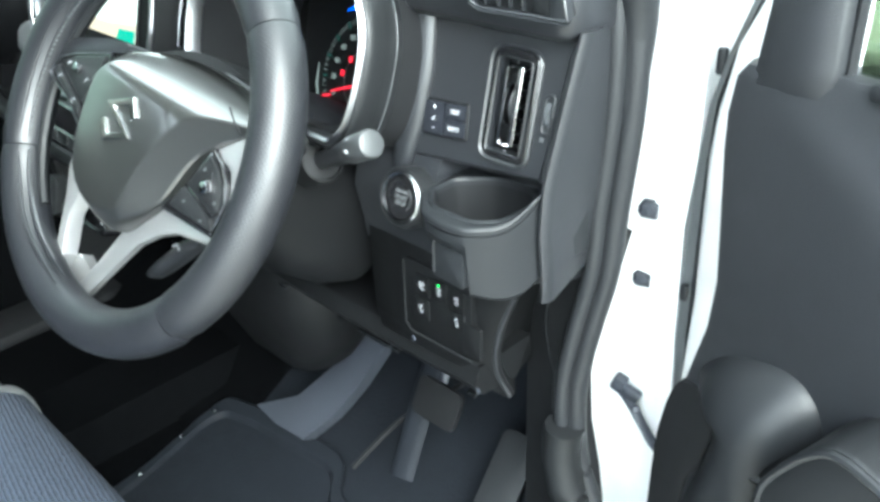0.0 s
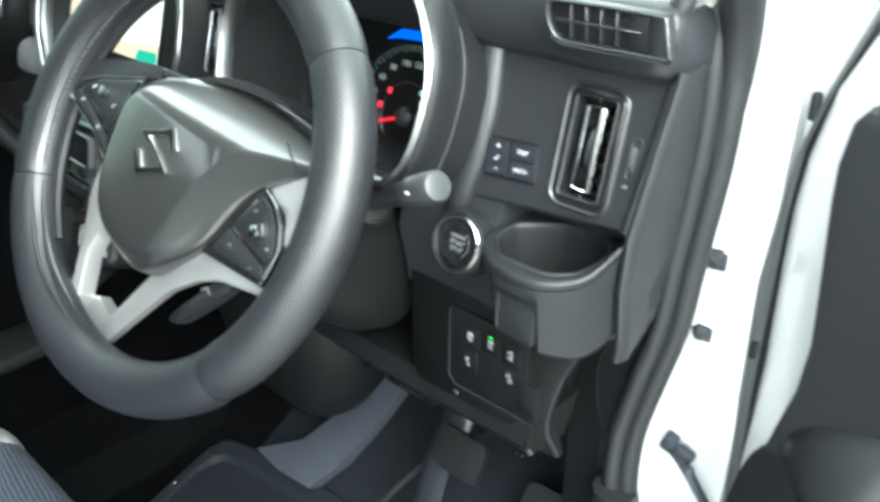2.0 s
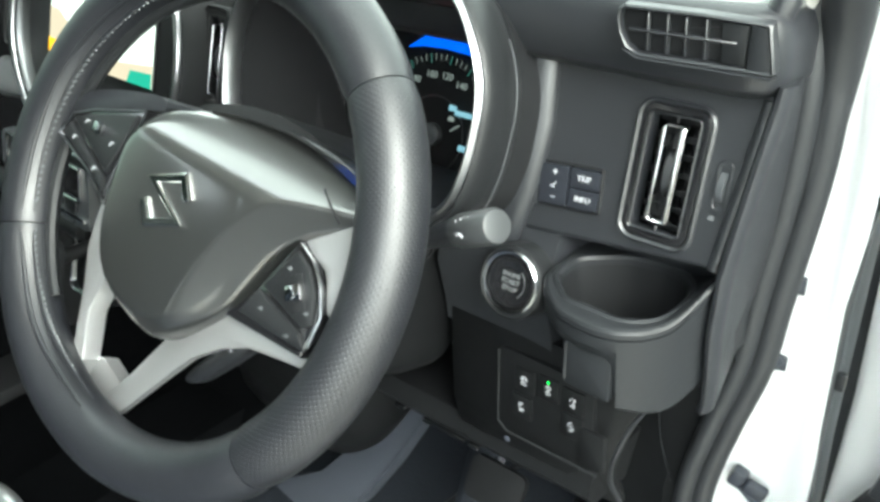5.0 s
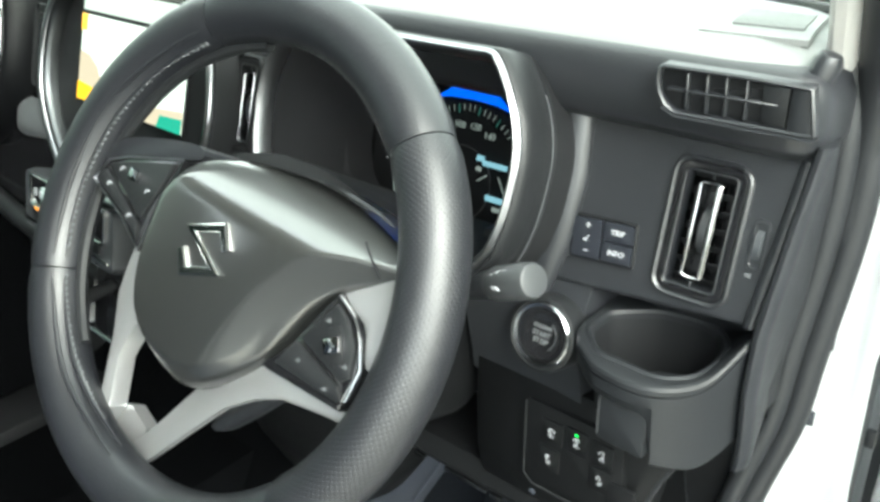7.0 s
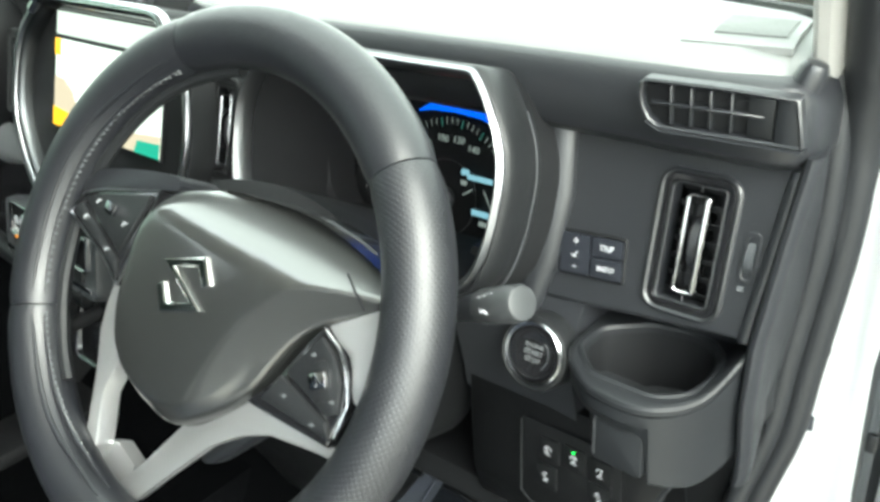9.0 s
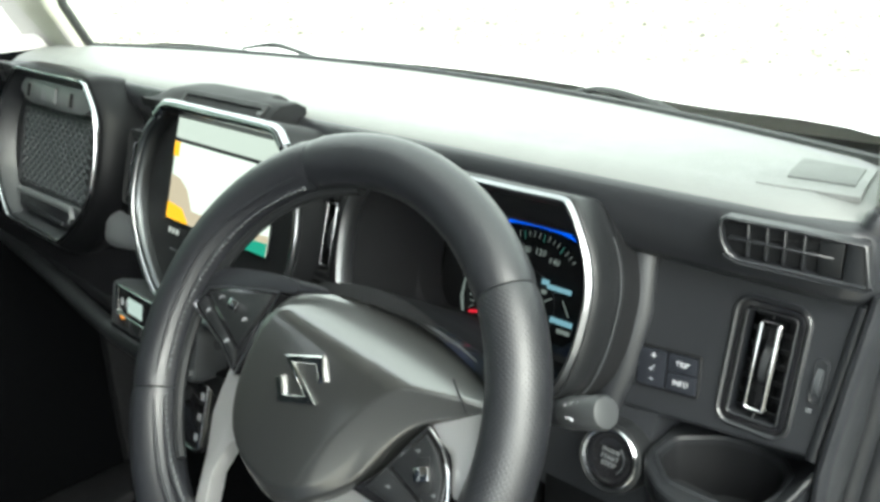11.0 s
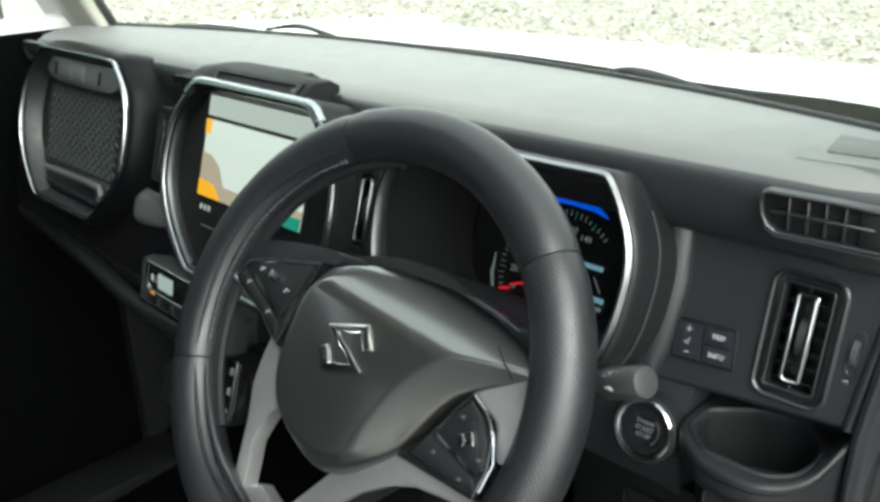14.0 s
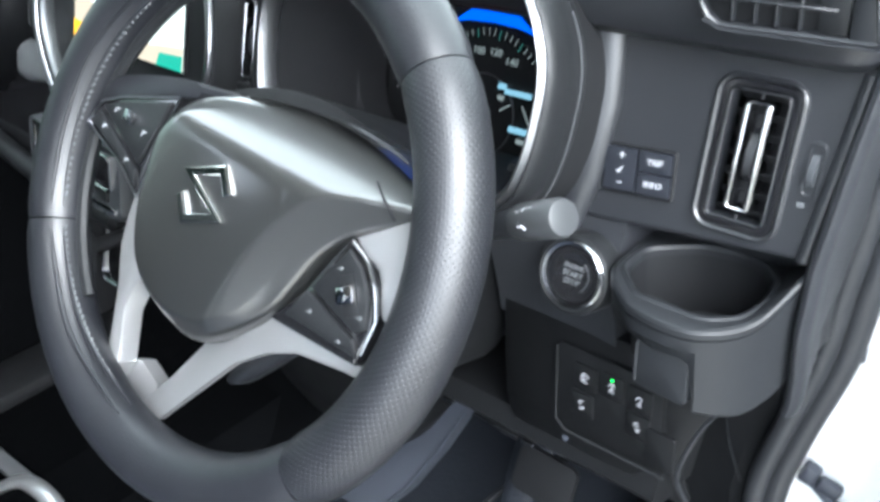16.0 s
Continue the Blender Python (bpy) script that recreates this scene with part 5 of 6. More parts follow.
def build_climate():
    s = thing("climate_panel", "small climate control panel with a lit display below the screen", "control panel")
    m = frame_at((-0.005, 0.474, 0.818), (1, -0.03, 0), (0, 0.22, 1))
    o = rrect(0.20, 0.066, 0.010)
    part("body", loft([grown(o, -0.006, -0.05), at_z(o, -0.01), grown(o, -0.002, 0.0)]), SATIN, s, "satin grey panel", m=m)
    part("window", slab(rrect(0.16, 0.030, 0.004, cy=0.012), 0.0, 0.002, 0.0006), PIANO, s, m=m)
    part("readout", block(0.034, 0.018, 0.0006, 0), glowing("climate_readout", (0.7, 0.85, 0.8), 0.35), s, "lit pale readout", m=m @ pose(-0.036, 0.012, 0.002), smooth=0)
    for x in (-0.068, -0.055):
        part("mark", block(0.006, 0.008, 0.0006, 0), MARK, s, m=m @ pose(x, 0.012, 0.002), smooth=0)
    part("chrome_strip", block(0.185, 0.004, 0.003, 0.0008), CHROME, s, "chrome strip", m=m @ pose(0, -0.022, 0.0))
    part("chrome_strip", band(rrect(0.168, 0.036, 0.005, cy=0.012), rrect(0.162, 0.030, 0.004, cy=0.012), 0.0, 0.003, 0.0006), CHROME, s, "chrome frame", m=m)
    for k in range(5):
        part("key", slab(rrect(0.022, 0.012, 0.002, cx=-0.064 + k * 0.032, cy=-0.0115), 0.0, 0.003, 0.0006), PLASTIC_DARK, s, m=m)
    part("warm_lamp", block(0.010, 0.003, 0.0005, 0), glowing("amber_lamp", (1.0, 0.35, 0.05), 0.5), s, m=m @ pose(-0.064, -0.006, 0.003), smooth=0)
    part("wing", block(0.11, 0.045, 0.05, 0.016, 4), GREYTRIM, s, "grey moulded wing beside the screen", m=pose(-0.138, 0.538, 0.856, -18, 0, 8))
    part("lower_cover", loft([[Vector((-0.10 + 0.02 * k, 0.49 + 0.01 * k, 0.79 - 0.03 * k)), Vector((0.12 - 0.015 * k, 0.49 + 0.01 * k, 0.79 - 0.03 * k)), Vector((0.12, 0.62, 0.79 - 0.03 * k)), Vector((-0.10, 0.62, 0.79 - 0.03 * k))] for k in range(4)]), BLACK, s, smooth=30)
    return s


build_climate()


# ---------------------------------------------------------------- steering wheel
WHEEL = frame_at((0.3937, 0.3974, 0.9272), (math.cos(0.0856), math.sin(0.0856), 0),
                 (-math.sin(0.0856) * math.sin(radians(30.2)), math.cos(0.0856) * math.sin(radians(30.2)), math.cos(radians(30.2))))


def leather(name, perforated):
    m = material(name, (0.0070, 0.0076, 0.0098), 0.43, spec=0.60, var=0.12, var_scale=40, grain=0.18, grain_scale=700)
    if perforated:
        nt = m.node_tree
        b = nt.nodes["Principled BSDF"]
        uv = nt.nodes.new("ShaderNodeUVMap")
        mp = nt.nodes.new("ShaderNodeMapping")
        mp.inputs["Rotation"].default_value = (0, 0, radians(45))
        vo = nt.nodes.new("ShaderNodeTexVoronoi")
        vo.inputs["Scale"].default_value = 370
        vo.inputs["Randomness"].default_value = 0.0
        nt.links.new(uv.outputs["UV"], mp.inputs["Vector"])
        nt.links.new(mp.outputs["Vector"], vo.inputs["Vector"])
        mr = nt.nodes.new("ShaderNodeMapRange")
        mr.inputs["From Min"].default_value = 0.19
        mr.inputs["From Max"].default_value = 0.30
        nt.links.new(vo.outputs["Distance"], mr.inputs["Value"])
        mix = nt.nodes.new("ShaderNodeMix")
        mix.data_type = "RGBA"
        old = b.inputs["Base Color"].links[0].from_socket
        mix.inputs[6].default_value = (0.004, 0.0043, 0.0056, 1)
        nt.links.new(mr.outputs["Result"], mix.inputs[0])
        nt.links.new(old, mix.inputs[7])
        nt.links.new(mix.outputs[2], b.inputs["Base Color"])
        bp = nt.nodes.new("ShaderNodeBump")
        bp.inputs["Strength"].default_value = 0.40
        bp.inputs["Distance"].default_value = 0.0008
        nt.links.new(mr.outputs["Result"], bp.inputs["Height"])
        nt.links.new(bp.outputs["Normal"], b.inputs["Normal"])
    return m


def rim_sector(a0, a1, R, r):
    """A stretch of the rim, with UVs in metres along and around it."""
    n = max(8, int(abs(a1 - a0) / 3))
    k = 28
    bm = bmesh.new()
    uvl = bm.loops.layers.uv.new("UVMap")
    rows = []
    for i in range(n + 1):
        f = i / n
        a = radians(a0 + (a1 - a0) * f)
        e = min(1.0, (min(f, 1 - f) * abs(radians(a1 - a0)) * R) / 0.004)
        rr = r * (1 - 0.05 * (1 - e) ** 2)
        c = Vector((math.cos(a), math.sin(a), 0))
        flat = 1 - 0.055 * math.exp(-((math.degrees(a) + 112) / 42) ** 2)       # the bottom is slightly flattened
        rows.append(([bm.verts.new(c * (R * flat + rr * math.cos(2 * math.pi * j / k)) + Vector((0, 0, rr * 1.02 * math.sin(2 * math.pi * j / k)))) for j in range(k)], a * R))
    for (ra, ua), (rb, ub) in zip(rows, rows[1:]):
        for j in range(k):
            jj = (j + 1) % k
            f = bm.faces.new((ra[j], rb[j], rb[jj], ra[jj]))
            for lp, uvc in zip(f.loops, ((ua, j), (ub, j), (ub, j + 1), (ua, j + 1))):
                lp[uvl].uv = (uvc[0], uvc[1] * 2 * math.pi * r / k)
    bm.faces.new(rows[0][0])
    bm.faces.new(rows[-1][0][::-1])
    return bm


def poly(pts):
    return [Vector((x, y, 0)) for x, y in pts]


def build_wheel():
    w = thing("steering_wheel", "black leather-covered three-spoke steering wheel with silver spokes", "steering wheel")
    R, r = 0.1654, 0.0203
    smooth_l, perf = leather("leather_smooth", False), leather("leather_perforated", True)
    for name, a0, a1, mt, lb in (("grip", -47, 37, perf, "perforated black leather grip"), ("rim_cover", 37.3, 110, smooth_l, "smooth black leather"), ("rim_cover", 110.3, 197, smooth_l, "smooth black leather"), ("rim_cover", 197.3, 312.7, smooth_l, "smooth black leather")):
        part(name, rim_sector(a0, a1, R, r), mt, w, lb, m=WHEEL, smooth=60)
    # stitched lacing along the inner side of the rim
    for a0, a1, size, mt, lb in ((38, 110, 0.0022, PLASTIC, "dark lacing"), (113, 194, 0.0056, GREYTRIM, "coarse grey lacing"), (200, 250, 0.0050, GREYTRIM, "coarse grey lacing")):
        st = []
        for k in range(int((a1 - a0) / 1.9)):
            a = a0 + 1.9 * k
            flat = 1 - 0.055 * math.exp(-(((a if a < 180 else a - 360) + 112) / 42) ** 2)
            rad = R * flat - r * 0.93
            st.append(moved(block(size, size * 0.24, size * 0.24, 0.0002, 1), T(rad * math.cos(radians(a)), rad * math.sin(radians(a)), r * 0.42, a + (60 if k % 2 else 40))))
        part("stitching", join(*st), mt, w, lb, m=WHEEL, smooth=0)
    for a0, a1 in ((113, 194), (200, 258)):
        for pol in (128, 152):
            path = []
            for k in range(25):
                a = a0 + (a1 - a0) * k / 24
                flat = 1 - 0.055 * math.exp(-(((a if a < 180 else a - 360) + 112) / 42) ** 2)
                rad = R * flat + r * math.cos(radians(pol + 5 * math.sin(k * 0.4)))
                path.append((rad * math.cos(radians(a)), rad * math.sin(radians(a)), r * 1.02 * math.sin(radians(pol)) - 0.0004))
            part("seam_bead", sweep(path, [0.0006 + 0.0011 * math.sin(math.pi * k / 24) ** 0.5 for k in range(25)], 8), smooth_l, w, "puckered leather seam", m=WHEEL)
    ring = [Vector(((R - r * 1.03) * math.cos(radians(k)), (R - r * 1.03) * math.sin(radians(k)), -0.004)) for k in range(95, 221, 4)]
    part("inner_ring", sweep(ring, 0.0045, 8), PLASTIC_DARK, w, "black moulded inner ring", m=WHEEL)
    # hub cushion
    hub = smooth_outline([(-0.049, 0.050), (-0.029, 0.062), (0.006, 0.068), (0.055, 0.067), (0.090, 0.0605), (0.115, 0.052), (0.134, 0.043), (0.147, 0.035), (0.147, 0.027), (0.135, 0.0215), (0.110, 0.0095), (0.0905, -0.008), (0.0665, -0.045), (0.0425, -0.066),
                          (0.014, -0.082), (-0.008, -0.082), (-0.030, -0.070), (-0.048, -0.050), (-0.057, -0.022), (-0.056, 0.012)], 5)
    bm = dome(hub, -0.045, -0.0042, 0.026, 48, 9.0)

    def soft(a, b, k=0.005):
        hh = max(0.0, min(1.0, 0.5 + 0.5 * (b - a) / k))
        return b + (a - b) * hh - k * hh * (1 - hh)
    for v in bm.verts:                                   # a round face, a sloping upper facet, a hollow flank towards the right keys
        if v.co.z > -0.0041:
            x, y = v.co.x, v.co.y
            near = min((Vector((x, y, 0)) - (a + (b - a) * max(0.0, min(1.0, (Vector((x, y, 0)) - a).dot(b - a) / (b - a).length_squared)))).length for a, b in zip(hub, hub[1:] + hub[:1]))
            edge = math.sqrt(max(0.0, 1 - (1 - min(1.0, near / (0.0035 + 0.0085 * max(0.0, min(1.0, (0.03 - x) / 0.05))))) ** 2))
            rad = math.hypot(x - 0.006, y + 0.004)
            face = 0.0240 - 0.55 * rad * rad - 0.9 * max(0.0, rad - 0.062) * min(1.0, max(0.0, (0.07 - x) / 0.05))
            ridge = 0.0435 - 0.15 * (x + 0.012)
            upper = 0.0235 - 0.55 * x * x - 0.98 * (y - ridge) - 4.0 * max(0.0, y - ridge) ** 2
            flank = 0.160 - math.hypot(x - 0.190, y + 0.098)
            z = soft(soft(face, upper, 0.008), face - 0.52 * flank, 0.0008)
            base = min(0.001, z - 0.004)
            v.co.z = base + (z - base) * edge
    h = part("hub", bm, HUBMAT, w, "dark grey airbag cover", m=WHEEL, smooth=50)
    part("seam", sweep([(0.119, 0.041, 0.0105), (0.126, 0.033, 0.0100), (0.1325, 0.024, 0.0060)], 0.0008, 6), BLACK, h, m=WHEEL)
    # badge: a slanted zigzag bar
    line = [Vector(q) for q in ((0.0195, 0.0035), (0.0120, 0.0165), (-0.0150, 0.0105), (0.0150, -0.0105), (-0.0120, -0.0165), (-0.0195, -0.0035))]
    way = [(b - a).normalized() for a, b in zip(line, line[1:])]
    left_side, right_side = [], []
    for k, q in enumerate(line):
        a, b = way[max(k - 1, 0)], way[min(k, len(way) - 1)]
        na, nb = Vector((-a.y, a.x)), Vector((-b.y, b.x))
        mid = (na + nb).normalized()
        off = mid * min(0.0052, 0.0033 / max(0.3, mid.dot(na)))
        left_side.append((q + off).to_3d())
        right_side.append((q - off).to_3d())
    part("badge", slab(left_side + right_side[::-1], -0.001, 0.0040, 0.0014), BADGE, h, "chrome badge", m=WHEEL @ pose(0.0115, 0.0070, 0.0226), smooth=12)
    # silver spokes
    L = poly([(-0.097, -0.006), (-0.1010, -0.030), (-0.1020, -0.050), (-0.0955, -0.078), (-0.0920, -0.111), (-0.0905, -0.132), (-0.0850, -0.1425), (-0.0775, -0.127), (-0.0830, -0.0915), (-0.0755, -0.0680), (-0.0700, -0.0620), (-0.0800, -0.0420), (-0.0900, -0.0060)])
    part("spoke", slab(L, -0.027, -0.0120, 0.0010), SILVER, w, "silver painted spoke", m=WHEEL, smooth=30)
    B = poly([(-0.0640, -0.1540), (-0.0460, -0.1585), (-0.0314, -0.1499), (0.0015, -0.1190), (0.0374, -0.0864), (0.0620, -0.0715), (0.0832, -0.0640), (0.1184, -0.0620), (0.1350, -0.0625), (0.1360, -0.0560), (0.0918, -0.0500), (0.0588, -0.0500), (0.0440, -0.0640), (0.0263, -0.0750), (0.0045, -0.0835), (-0.0277, -0.1189)])
    bb = slab(B, -0.007, -0.0005, 0.0012)
    for v in bb.verts:                                   # the spoke dives towards the rim
        v.co.z -= 0.21 * max(0.0, 0.045 - v.co.x)
    part("spoke", bb, SILVER, w, "silver painted spoke", m=WHEEL, smooth=30)
    part("spoke_foot", dome(poly([(-0.0987, -0.1475), (-0.0890, -0.1290), (-0.0740, -0.1250), (-0.0520, -0.1350), (-0.0580, -0.1540), (-0.0700, -0.1600)]), -0.040, -0.028, 0.001, 2), SILVER, w, "silver foot plate of the spoke", m=WHEEL, smooth=30)
    part("spoke", dome(smooth_outline([(0.104, 0.006), (0.122, 0.020), (0.146, 0.026), (0.150, -0.003), (0.140, -0.026), (0.134, -0.024), (0.126, -0.004)], 3), -0.036, 0.000, 0.003, 3), SILVER, w, "silver spoke surround", m=WHEEL)
    part("spoke", dome(smooth_outline([(-0.154, 0.020), (-0.152, 0.046), (-0.128, 0.059), (-0.090, 0.066), (-0.048, 0.068), (-0.042, 0.060), (-0.056, 0.0565), (-0.110, 0.0475), (-0.132, 0.0415), (-0.1445, 0.026)], 3), -0.036, -0.001, 0.004, 3), smooth_l, w, m=WHEEL)
    cover = [(0.050, 0.0660), (0.0745, 0.0640), (0.0960, 0.0590), (0.1110, 0.0535), (0.1190, 0.0430), (0.1240, 0.0260)]
    part("spoke_cover", slab(poly(cover + [(0.10, 0.010), (0.05, 0.030)]), -0.040, -0.021, 0.002), BLACK, w, "black cover behind the spoke", m=WHEEL, smooth=30)
    part("cover_edge", sweep([(x, y, -0.0205) for x, y in cover], 0.0012, 8), SATIN, w, "thin satin edge", m=WHEEL)
    # button pads
    left = poly([(-0.143, 0.025), (-0.131, 0.041), (-0.110, 0.047), (-0.054, 0.056), (-0.062, 0.030), (-0.075, -0.013), (-0.100, 0.005)])
    p = part("button_pad", slab(left, -0.030, 0.0035, 0.002), PIANO, w, "black button pad", m=WHEEL, smooth=30)
    part("trim_edge", sweep([(q.x, q.y, 0.0036) for q in left + left[:1]], 0.0010, 6), RIMSATIN, p, "thin satin edge", m=WHEEL)
    part("key", slab(poly([(-0.127, 0.038), (-0.108, 0.044), (-0.060, 0.052), (-0.068, 0.030), (-0.079, 0.008)]), 0.002, 0.0058, 0.0012), PLASTIC_DARK, p, m=WHEEL, smooth=30)
    part("key", slab(poly([(-0.138, 0.026), (-0.131, 0.034), (-0.081, 0.004), (-0.077, -0.008), (-0.098, 0.007)]), 0.002, 0.0058, 0.0012), PLASTIC_DARK, p, m=WHEEL, smooth=30)
    part("scroll", block(0.010, 0.008, 0.004, 0.001), DARKCHROME, p, "bright rocker", m=WHEEL @ pose(-0.094, 0.036, 0.0058, 0, 0, -15))
    for x, y in ((-0.112, 0.038), (-0.080, 0.028), (-0.122, 0.025), (-0.092, 0.008)):
        part("mark", join(moved(block(0.0036, 0.0010, 0.0003, 0), T(0, 0, 0, 35)), moved(block(0.0036, 0.0010, 0.0003, 0), T(0.0022, -0.0001, 0, -35))), MARK, p, m=WHEEL @ pose(x, y, 0.0059, 0, 0, 30), smooth=0)
    right = poly([(0.066, -0.0490), (0.084, -0.0275), (0.099, -0.0035), (0.108, 0.0085), (0.1225, -0.0010), (0.1320, -0.0150), (0.1350, -0.0345), (0.1295, -0.0545)])
    p = part("button_pad", slab(right, -0.030, 0.0065, 0.002), PIANO, w, "black button pad", m=WHEEL, smooth=30)
    part("key", slab(poly([(0.091, -0.023), (0.110, 0.003), (0.121, -0.004), (0.130, -0.018), (0.133, -0.034), (0.127, -0.038)]), 0.005, 0.0088, 0.0012), PLASTIC_DARK, p, m=WHEEL, smooth=30)
    part("key", slab(poly([(0.077, -0.043), (0.088, -0.026), (0.126, -0.041), (0.131, -0.050)]), 0.005, 0.0088, 0.0012), PLASTIC_DARK, p, m=WHEEL, smooth=30)
    part("chrome_edge", sweep([(0.111, 0.007, 0.0078), (0.123, 0.000, 0.0078), (0.133, -0.012, 0.0078), (0.138, -0.028, 0.0078), (0.134, -0.047, 0.0078)], 0.0011, 8), DARKCHROME, p, "chrome edge", m=WHEEL)
    part("scroll", block(0.011, 0.009, 0.004, 0.001), CHROME, p, "bright rocker", m=WHEEL @ pose(0.117, -0.020, 0.0088, 0, 0, 25))
    part("scroll_well", block(0.022, 0.010, 0.001, 0.0003), BLACK, p, m=WHEEL @ pose(0.118, -0.020, 0.0085, 0, 0, 115))
    for x, y in ((0.108, -0.008), (0.128, -0.029), (0.094, -0.036), (0.118, -0.045)):
        part("mark", join(block(0.0036, 0.0009, 0.0003, 0), moved(block(0.0009, 0.0024, 0.0003, 0), T(0.0006, 0))), GREYTRIM, p, m=WHEEL @ pose(x, y, 0.0089, 0, 0, 15), smooth=0)
    # back of the hub
    part("hub_back", loft([at_z([q * 0.8 for q in hub], -0.075), grown(hub, -0.002, -0.036), grown(hub, -0.004, -0.034)]), BLACK, w, m=WHEEL)
    return w


build_wheel()


def build_column():
    c = thing("steering_column", "dark plastic steering column shroud with a grey stalk", "steering column")
    rings = []
    for d, wd, ht, dy in ((-0.055, 0.115, 0.085, -0.005), (-0.10, 0.135, 0.110, -0.015), (-0.16, 0.150, 0.135, -0.030), (-0.22, 0.150, 0.140, -0.035), (-0.26, 0.140, 0.13, -0.035)):
        rings.append([Vector((p.x, p.y + dy, d)) for p in rrect(wd, ht, min(wd, ht) * 0.33, 6)])
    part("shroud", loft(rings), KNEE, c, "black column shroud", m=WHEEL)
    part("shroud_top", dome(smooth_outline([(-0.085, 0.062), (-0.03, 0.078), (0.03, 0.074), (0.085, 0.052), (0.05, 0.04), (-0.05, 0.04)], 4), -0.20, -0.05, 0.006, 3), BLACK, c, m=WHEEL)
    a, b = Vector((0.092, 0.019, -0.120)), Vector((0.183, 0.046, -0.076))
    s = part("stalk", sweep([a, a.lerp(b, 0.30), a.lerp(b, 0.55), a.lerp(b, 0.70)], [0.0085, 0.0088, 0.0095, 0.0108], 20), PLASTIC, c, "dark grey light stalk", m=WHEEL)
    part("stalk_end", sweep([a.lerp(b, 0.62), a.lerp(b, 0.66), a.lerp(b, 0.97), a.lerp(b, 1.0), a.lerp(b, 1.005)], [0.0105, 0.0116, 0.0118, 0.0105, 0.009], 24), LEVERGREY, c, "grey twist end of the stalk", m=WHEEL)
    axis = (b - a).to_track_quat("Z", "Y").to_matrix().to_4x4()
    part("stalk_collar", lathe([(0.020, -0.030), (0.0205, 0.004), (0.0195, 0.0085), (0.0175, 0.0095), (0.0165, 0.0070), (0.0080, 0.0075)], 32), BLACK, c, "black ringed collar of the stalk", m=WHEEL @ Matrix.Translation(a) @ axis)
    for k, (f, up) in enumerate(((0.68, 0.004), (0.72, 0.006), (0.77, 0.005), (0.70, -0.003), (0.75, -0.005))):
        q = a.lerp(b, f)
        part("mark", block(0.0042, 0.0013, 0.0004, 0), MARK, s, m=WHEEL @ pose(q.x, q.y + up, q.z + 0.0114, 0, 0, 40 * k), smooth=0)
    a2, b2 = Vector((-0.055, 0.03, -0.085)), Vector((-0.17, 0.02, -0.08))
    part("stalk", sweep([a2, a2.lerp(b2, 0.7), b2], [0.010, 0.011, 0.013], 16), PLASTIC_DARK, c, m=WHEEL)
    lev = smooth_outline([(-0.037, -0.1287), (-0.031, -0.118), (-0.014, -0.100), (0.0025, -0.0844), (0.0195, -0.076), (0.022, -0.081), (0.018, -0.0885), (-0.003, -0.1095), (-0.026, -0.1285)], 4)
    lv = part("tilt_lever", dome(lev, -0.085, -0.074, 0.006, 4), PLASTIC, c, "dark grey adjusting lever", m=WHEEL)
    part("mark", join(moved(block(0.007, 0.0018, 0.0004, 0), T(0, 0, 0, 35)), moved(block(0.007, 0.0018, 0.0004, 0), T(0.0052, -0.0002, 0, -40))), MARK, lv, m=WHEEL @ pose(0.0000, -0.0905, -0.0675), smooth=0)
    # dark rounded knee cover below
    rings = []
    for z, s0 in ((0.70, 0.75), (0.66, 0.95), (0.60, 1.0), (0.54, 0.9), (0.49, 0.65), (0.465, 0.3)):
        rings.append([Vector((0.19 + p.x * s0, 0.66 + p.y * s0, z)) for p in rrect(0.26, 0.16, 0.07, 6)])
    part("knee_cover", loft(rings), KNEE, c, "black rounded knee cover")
    return c


build_column()


def build_selector():
    g = thing("gear_selector", "black dash-mounted gear selector with bright marks", "gear lever")
    m = frame_at((0.015, 0.50, 0.725), (1, 0, 0), (0, 0.35, 1))
    part("gate", slab(rrect(0.08, 0.11, 0.012), -0.03, 0.006, 0.003), PIANO, g, m=m)
    part("lever", sweep([(0.0, 0.01, 0.0), (0.0, 0.0, 0.03), (0.0, -0.006, 0.05)], [0.007, 0.008, 0.009], 12), BLACK, g, m=m)
    part("knob", dome(rrect(0.036, 0.05, 0.012, cy=-0.008), 0.045, 0.062, 0.006), PLASTIC_DARK, g, m=m)
    for k in range(4):
        part("mark", block(0.006, 0.008, 0.0005, 0), MARK, g, m=m @ pose(0.028, 0.036 - 0.024 * k, 0.006), smooth=0)
    part("chrome_edge", band(rrect(0.076, 0.106, 0.011), rrect(0.070, 0.10, 0.010), 0.004, 0.008, 0.0006), DARKCHROME, g, m=m)
    return g


build_selector()


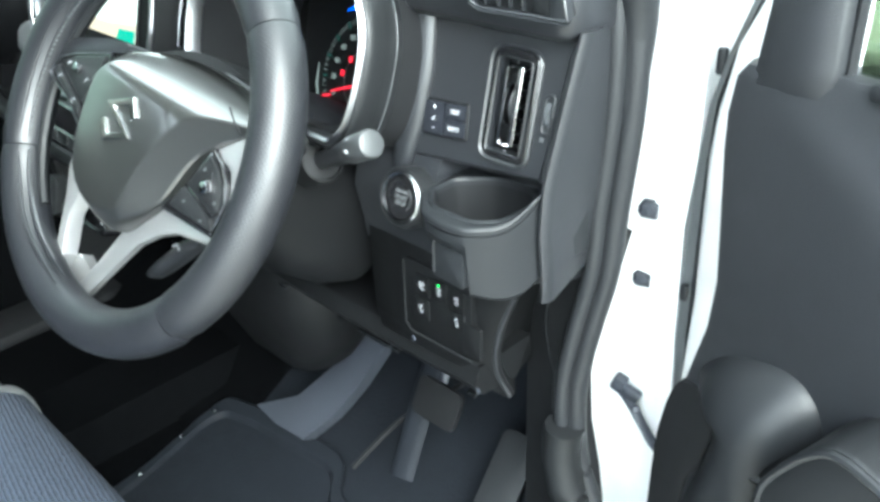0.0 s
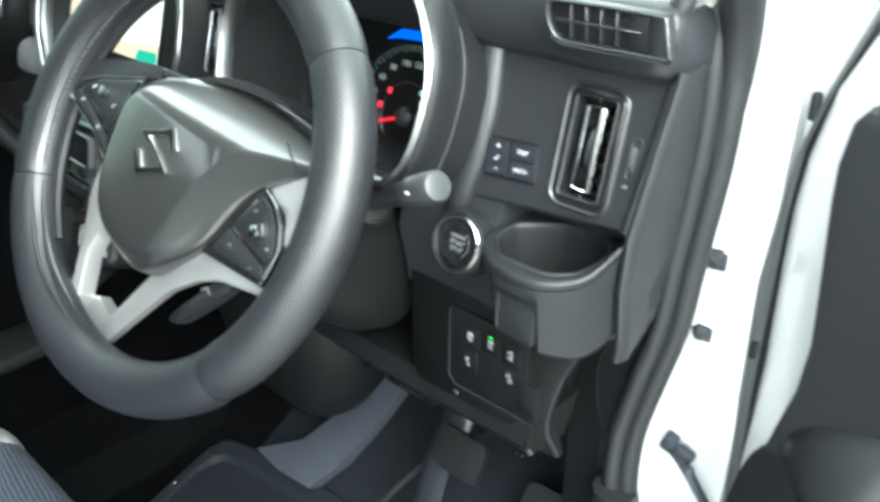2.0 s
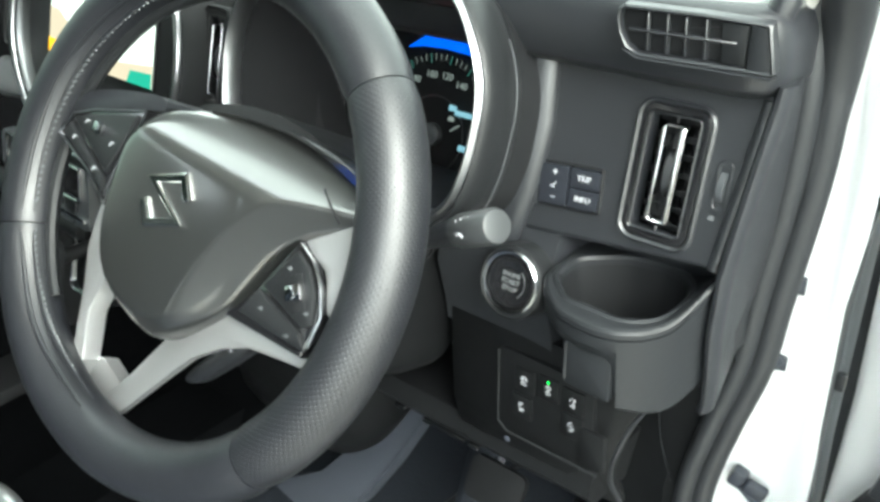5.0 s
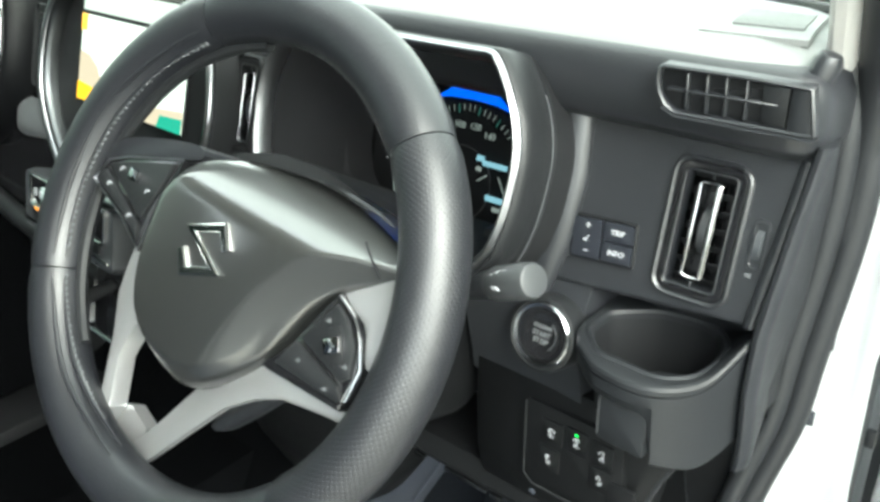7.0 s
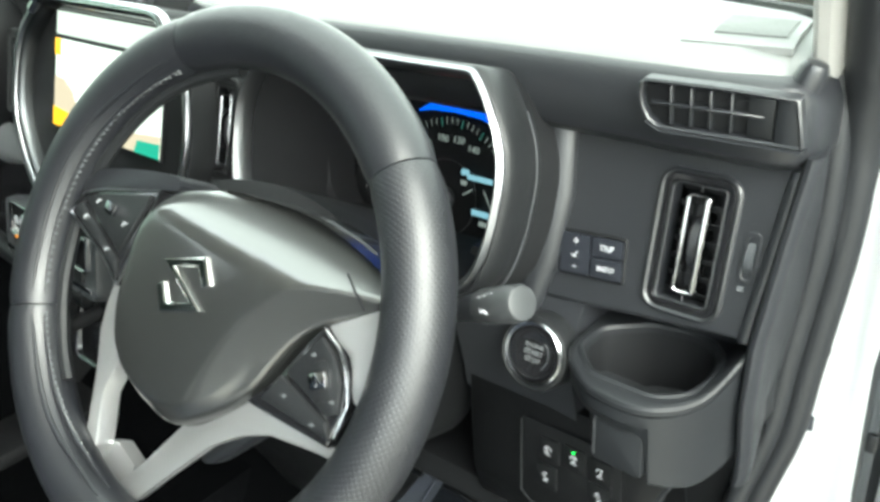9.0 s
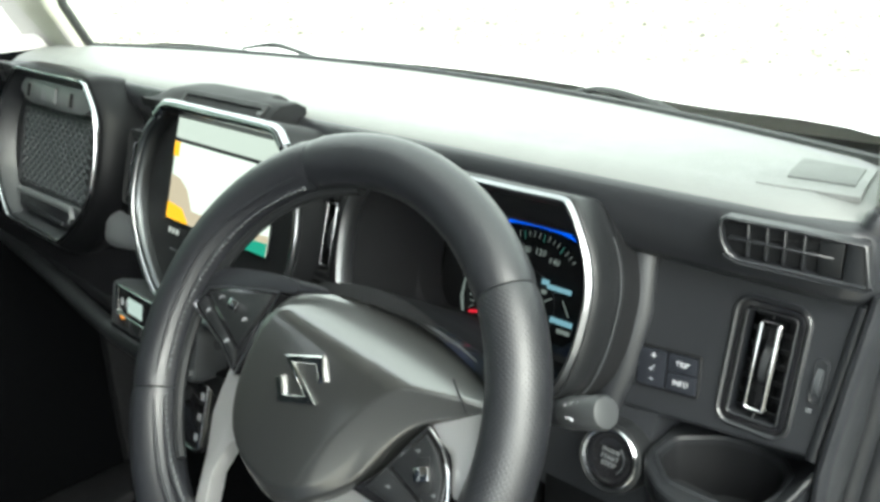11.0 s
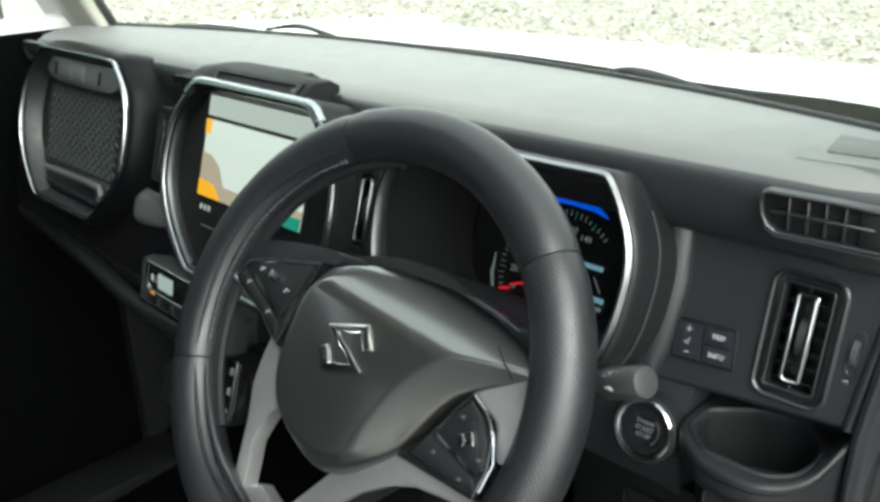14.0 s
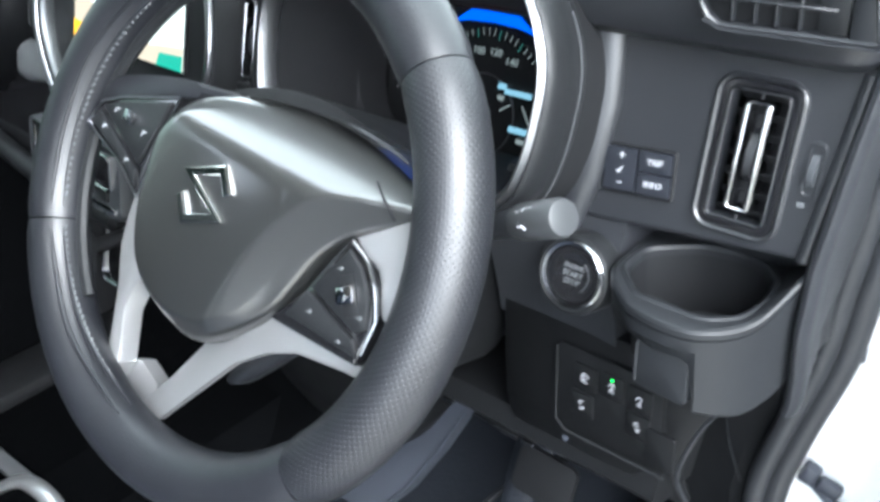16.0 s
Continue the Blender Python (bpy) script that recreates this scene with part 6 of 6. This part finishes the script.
# ---------------------------------------------------------------- pedals, mat, seat
def build_pedals():
    b = thing("brake_pedal", "black rubber brake pedal on a grey steel arm", "pedal")
    part("pad", dome(rrect(0.075, 0.052, 0.010), -0.008, 0.0, 0.003), BLACK, b, m=frame_at((0.400, 0.712, 0.455), (1, 0, 0), (0, 0.55, 1)))
    part("arm", sweep(curve_points([(0.385, 0.73, 0.445), (0.38, 0.76, 0.50), (0.375, 0.78, 0.58), (0.37, 0.78, 0.66)]), 0.009, 10, 0.6), METALGREY, b, "grey painted steel arm")
    a = thing("accelerator_pedal", "long grey accelerator pedal standing on the floor", "pedal")
    part("arm", sweep(curve_points([(0.385, 0.655, 0.355), (0.375, 0.69, 0.40), (0.365, 0.73, 0.46), (0.37, 0.77, 0.55)]), [0.018] * 25, 10, 0.3), MAT, a, "grey curved pedal arm")
    part("pad", dome(rrect(0.055, 0.13, 0.012), -0.008, 0.0, 0.003), RUBBER, a, m=frame_at((0.50, 0.73, 0.37), (1, 0.1, 0), (0, 0.7, 0.7)))
    part("wiring", sweep(curve_points([(0.30, 0.64, 0.33), (0.34, 0.70, 0.40), (0.40, 0.74, 0.46), (0.47, 0.76, 0.52)]), 0.004, 8), BLACK, a)
    f = thing("duct_panel", "grey painted steel bracket beside the pedals", "bracket")
    rings = []
    for y, z, x0, x1 in ((0.64, 0.31, 0.06, 0.185), (0.675, 0.345, 0.13, 0.212), (0.71, 0.40, 0.175, 0.240), (0.74, 0.46, 0.205, 0.265), (0.76, 0.58, 0.235, 0.30)):
        rings.append([Vector((x0, y, z)), Vector(((x0 + x1) / 2, y - 0.008, z + 0.002)), Vector((x1, y, z)), Vector((x1, y + 0.02, z - 0.01)), Vector((x0, y + 0.02, z - 0.01))])
    part("sheet", loft(rings), METALGREY, f)
    part("flange", sweep([(0.185, 0.638, 0.313), (0.212, 0.673, 0.347), (0.240, 0.708, 0.401), (0.265, 0.738, 0.461)], 0.0018, 8), METALGREY, f)


build_pedals()


def build_mat():
    t = thing("floor_mat", "dark blue-grey rubber floor mat with a raised riveted border", "floor mat")
    def z(x, y):
        return 0.272 + max(0, y - 0.60) * 0.25
    o = smooth_outline([(0.06, -0.02), (0.045, 0.20), (0.025, 0.44), (-0.02, 0.61), (0.03, 0.645), (0.12, 0.655), (0.24, 0.665), (0.30, 0.62), (0.44, 0.60), (0.56, 0.50), (0.60, 0.2), (0.58, -0.02)], 5)
    rings = []
    c = Vector((0.30, 0.30, 0))
    for f, dz in ((1.0, -0.004), (1.0, 0.010), (0.985, 0.014), (0.93, 0.014), (0.915, 0.006), (0.6, 0.006), (0.2, 0.006), (0.02, 0.006)):
        rings.append([Vector((c.x + (p.x - c.x) * f, c.y + (p.y - c.y) * f, z(p.x, c.y + (p.y - c.y) * f) + dz)) for p in o])
    part("sheet", loft(rings), MAT, t, smooth=30)
    for x, y in ((0.038, 0.445), (0.010, 0.53), (-0.005, 0.60)):
        part("rivet", lathe([(0.004, 0), (0.004, 0.0015), (0.0015, 0.003)], 12), CHROME, t, "small bright rivet", m=pose(x, y, z(x, y) + 0.0135))
    return t


build_mat()


def fabric():
    m = material("seat_fabric", (0.035, 0.055, 0.10), 0.9, var=0.2, var_scale=30)
    nt = m.node_tree
    b = nt.nodes["Principled BSDF"]
    tc = nt.nodes.new("ShaderNodeTexCoord")
    mp = nt.nodes.new("ShaderNodeMapping")
    mp.inputs["Rotation"].default_value = (0, 0, radians(8))
    wv = nt.nodes.new("ShaderNodeTexWave")
    wv.wave_profile = "SIN"
    wv.bands_direction = "Y"
    wv.inputs["Scale"].default_value = 70
    wv.inputs["Distortion"].default_value = 3.2
    wv.inputs["Detail"].default_value = 1.5
    wv.inputs["Detail Scale"].default_value = 3.0
    nt.links.new(tc.outputs["Object"], mp.inputs["Vector"])
    nt.links.new(mp.outputs["Vector"], wv.inputs["Vector"])
    cr = nt.nodes.new("ShaderNodeValToRGB")
    e = cr.color_ramp.elements
    e[0].position, e[0].color = 0.35, (0.006, 0.009, 0.017, 1)
    e[1].position, e[1].color = 0.65, (0.019, 0.027, 0.045, 1)
    nt.links.new(wv.outputs["Fac"], cr.inputs["Fac"])
    nt.links.new(cr.outputs["Color"], b.inputs["Base Color"])
    bp = nt.nodes.new("ShaderNodeBump")
    bp.inputs["Strength"].default_value = 0.6
    bp.inputs["Distance"].default_value = 0.002
    nt.links.new(wv.outputs["Fac"], bp.inputs["Height"])
    nt.links.new(bp.outputs["Normal"], b.inputs["Normal"])
    return m


def build_seat(x0, back, name, label):
    s = thing(name, label, "car seat", group="front seats")
    fb = fabric()
    rings = []
    for y, top, low in ((0.305, 0.575, 0.50), (0.300, 0.600, 0.48), (0.285, 0.613, 0.46), (0.25, 0.620, 0.44), (0.10, 0.615, 0.42), (-0.10, 0.605, 0.42), (-0.28, 0.61, 0.42)):
        o = rrect(0.50, top - low, 0.045, 5)
        rings.append([Vector((x0 + p.x, y - back, (top + low) / 2 + p.y)) for p in o])
    part("cushion", loft(rings), fb, s, "navy cushion with wavy stripes", smooth=50)
    rings = []
    for z, y, wd in ((0.58, -0.27, 0.48), (0.75, -0.33, 0.50), (0.95, -0.39, 0.47), (1.12, -0.44, 0.38), (1.18, -0.46, 0.30)):
        rings.append([Vector((x0 + p.x, y - back + p.y, z)) for p in rrect(wd, 0.13, 0.05, 5)])
    part("backrest", loft(rings), fb, s, smooth=50)
    part("headrest", block(0.26, 0.11, 0.19, 0.04, 4), fb, s, m=pose(x0, -0.47 - back, 1.21))
    part("base", block(0.44, 0.50, 0.17, 0.02), BLACK, s, m=pose(x0, -back, 0.262))
    return s


build_seat(0.40, 0.0, "driver_seat", "driver seat in navy cloth with wavy pale stripes")
build_seat(-0.27, 0.14, "passenger_seat", "passenger seat in navy cloth with wavy pale stripes")


def build_slide_handle():
    h = thing("seat_lever", "pale grey curved plastic lever at the seat's front edge", "lever")
    part("loop", sweep(curve_points([(-0.14, 0.30, 0.405), (-0.09, 0.335, 0.438), (-0.045, 0.345, 0.444), (-0.01, 0.345, 0.43), (0.015, 0.34, 0.405), (0.01, 0.30, 0.395)]), 0.011, 10, 0.5), SILVER, h)
    return h


build_slide_handle()


def build_seat_rail():
    r = thing("seat_rail", "pale grey steel seat rail end on the black floor", "seat rail")
    part("rail", block(0.125, 0.024, 0.012, 0.003), GREYTRIM, r, m=pose(-0.325, 0.380, 0.272, 0, 0, 4))
    part("bolt", lathe([(0.006, 0), (0.006, 0.003), (0.003, 0.0045)], 6), METALGREY, r, m=pose(-0.275, 0.3835, 0.284))
    return r


build_seat_rail()
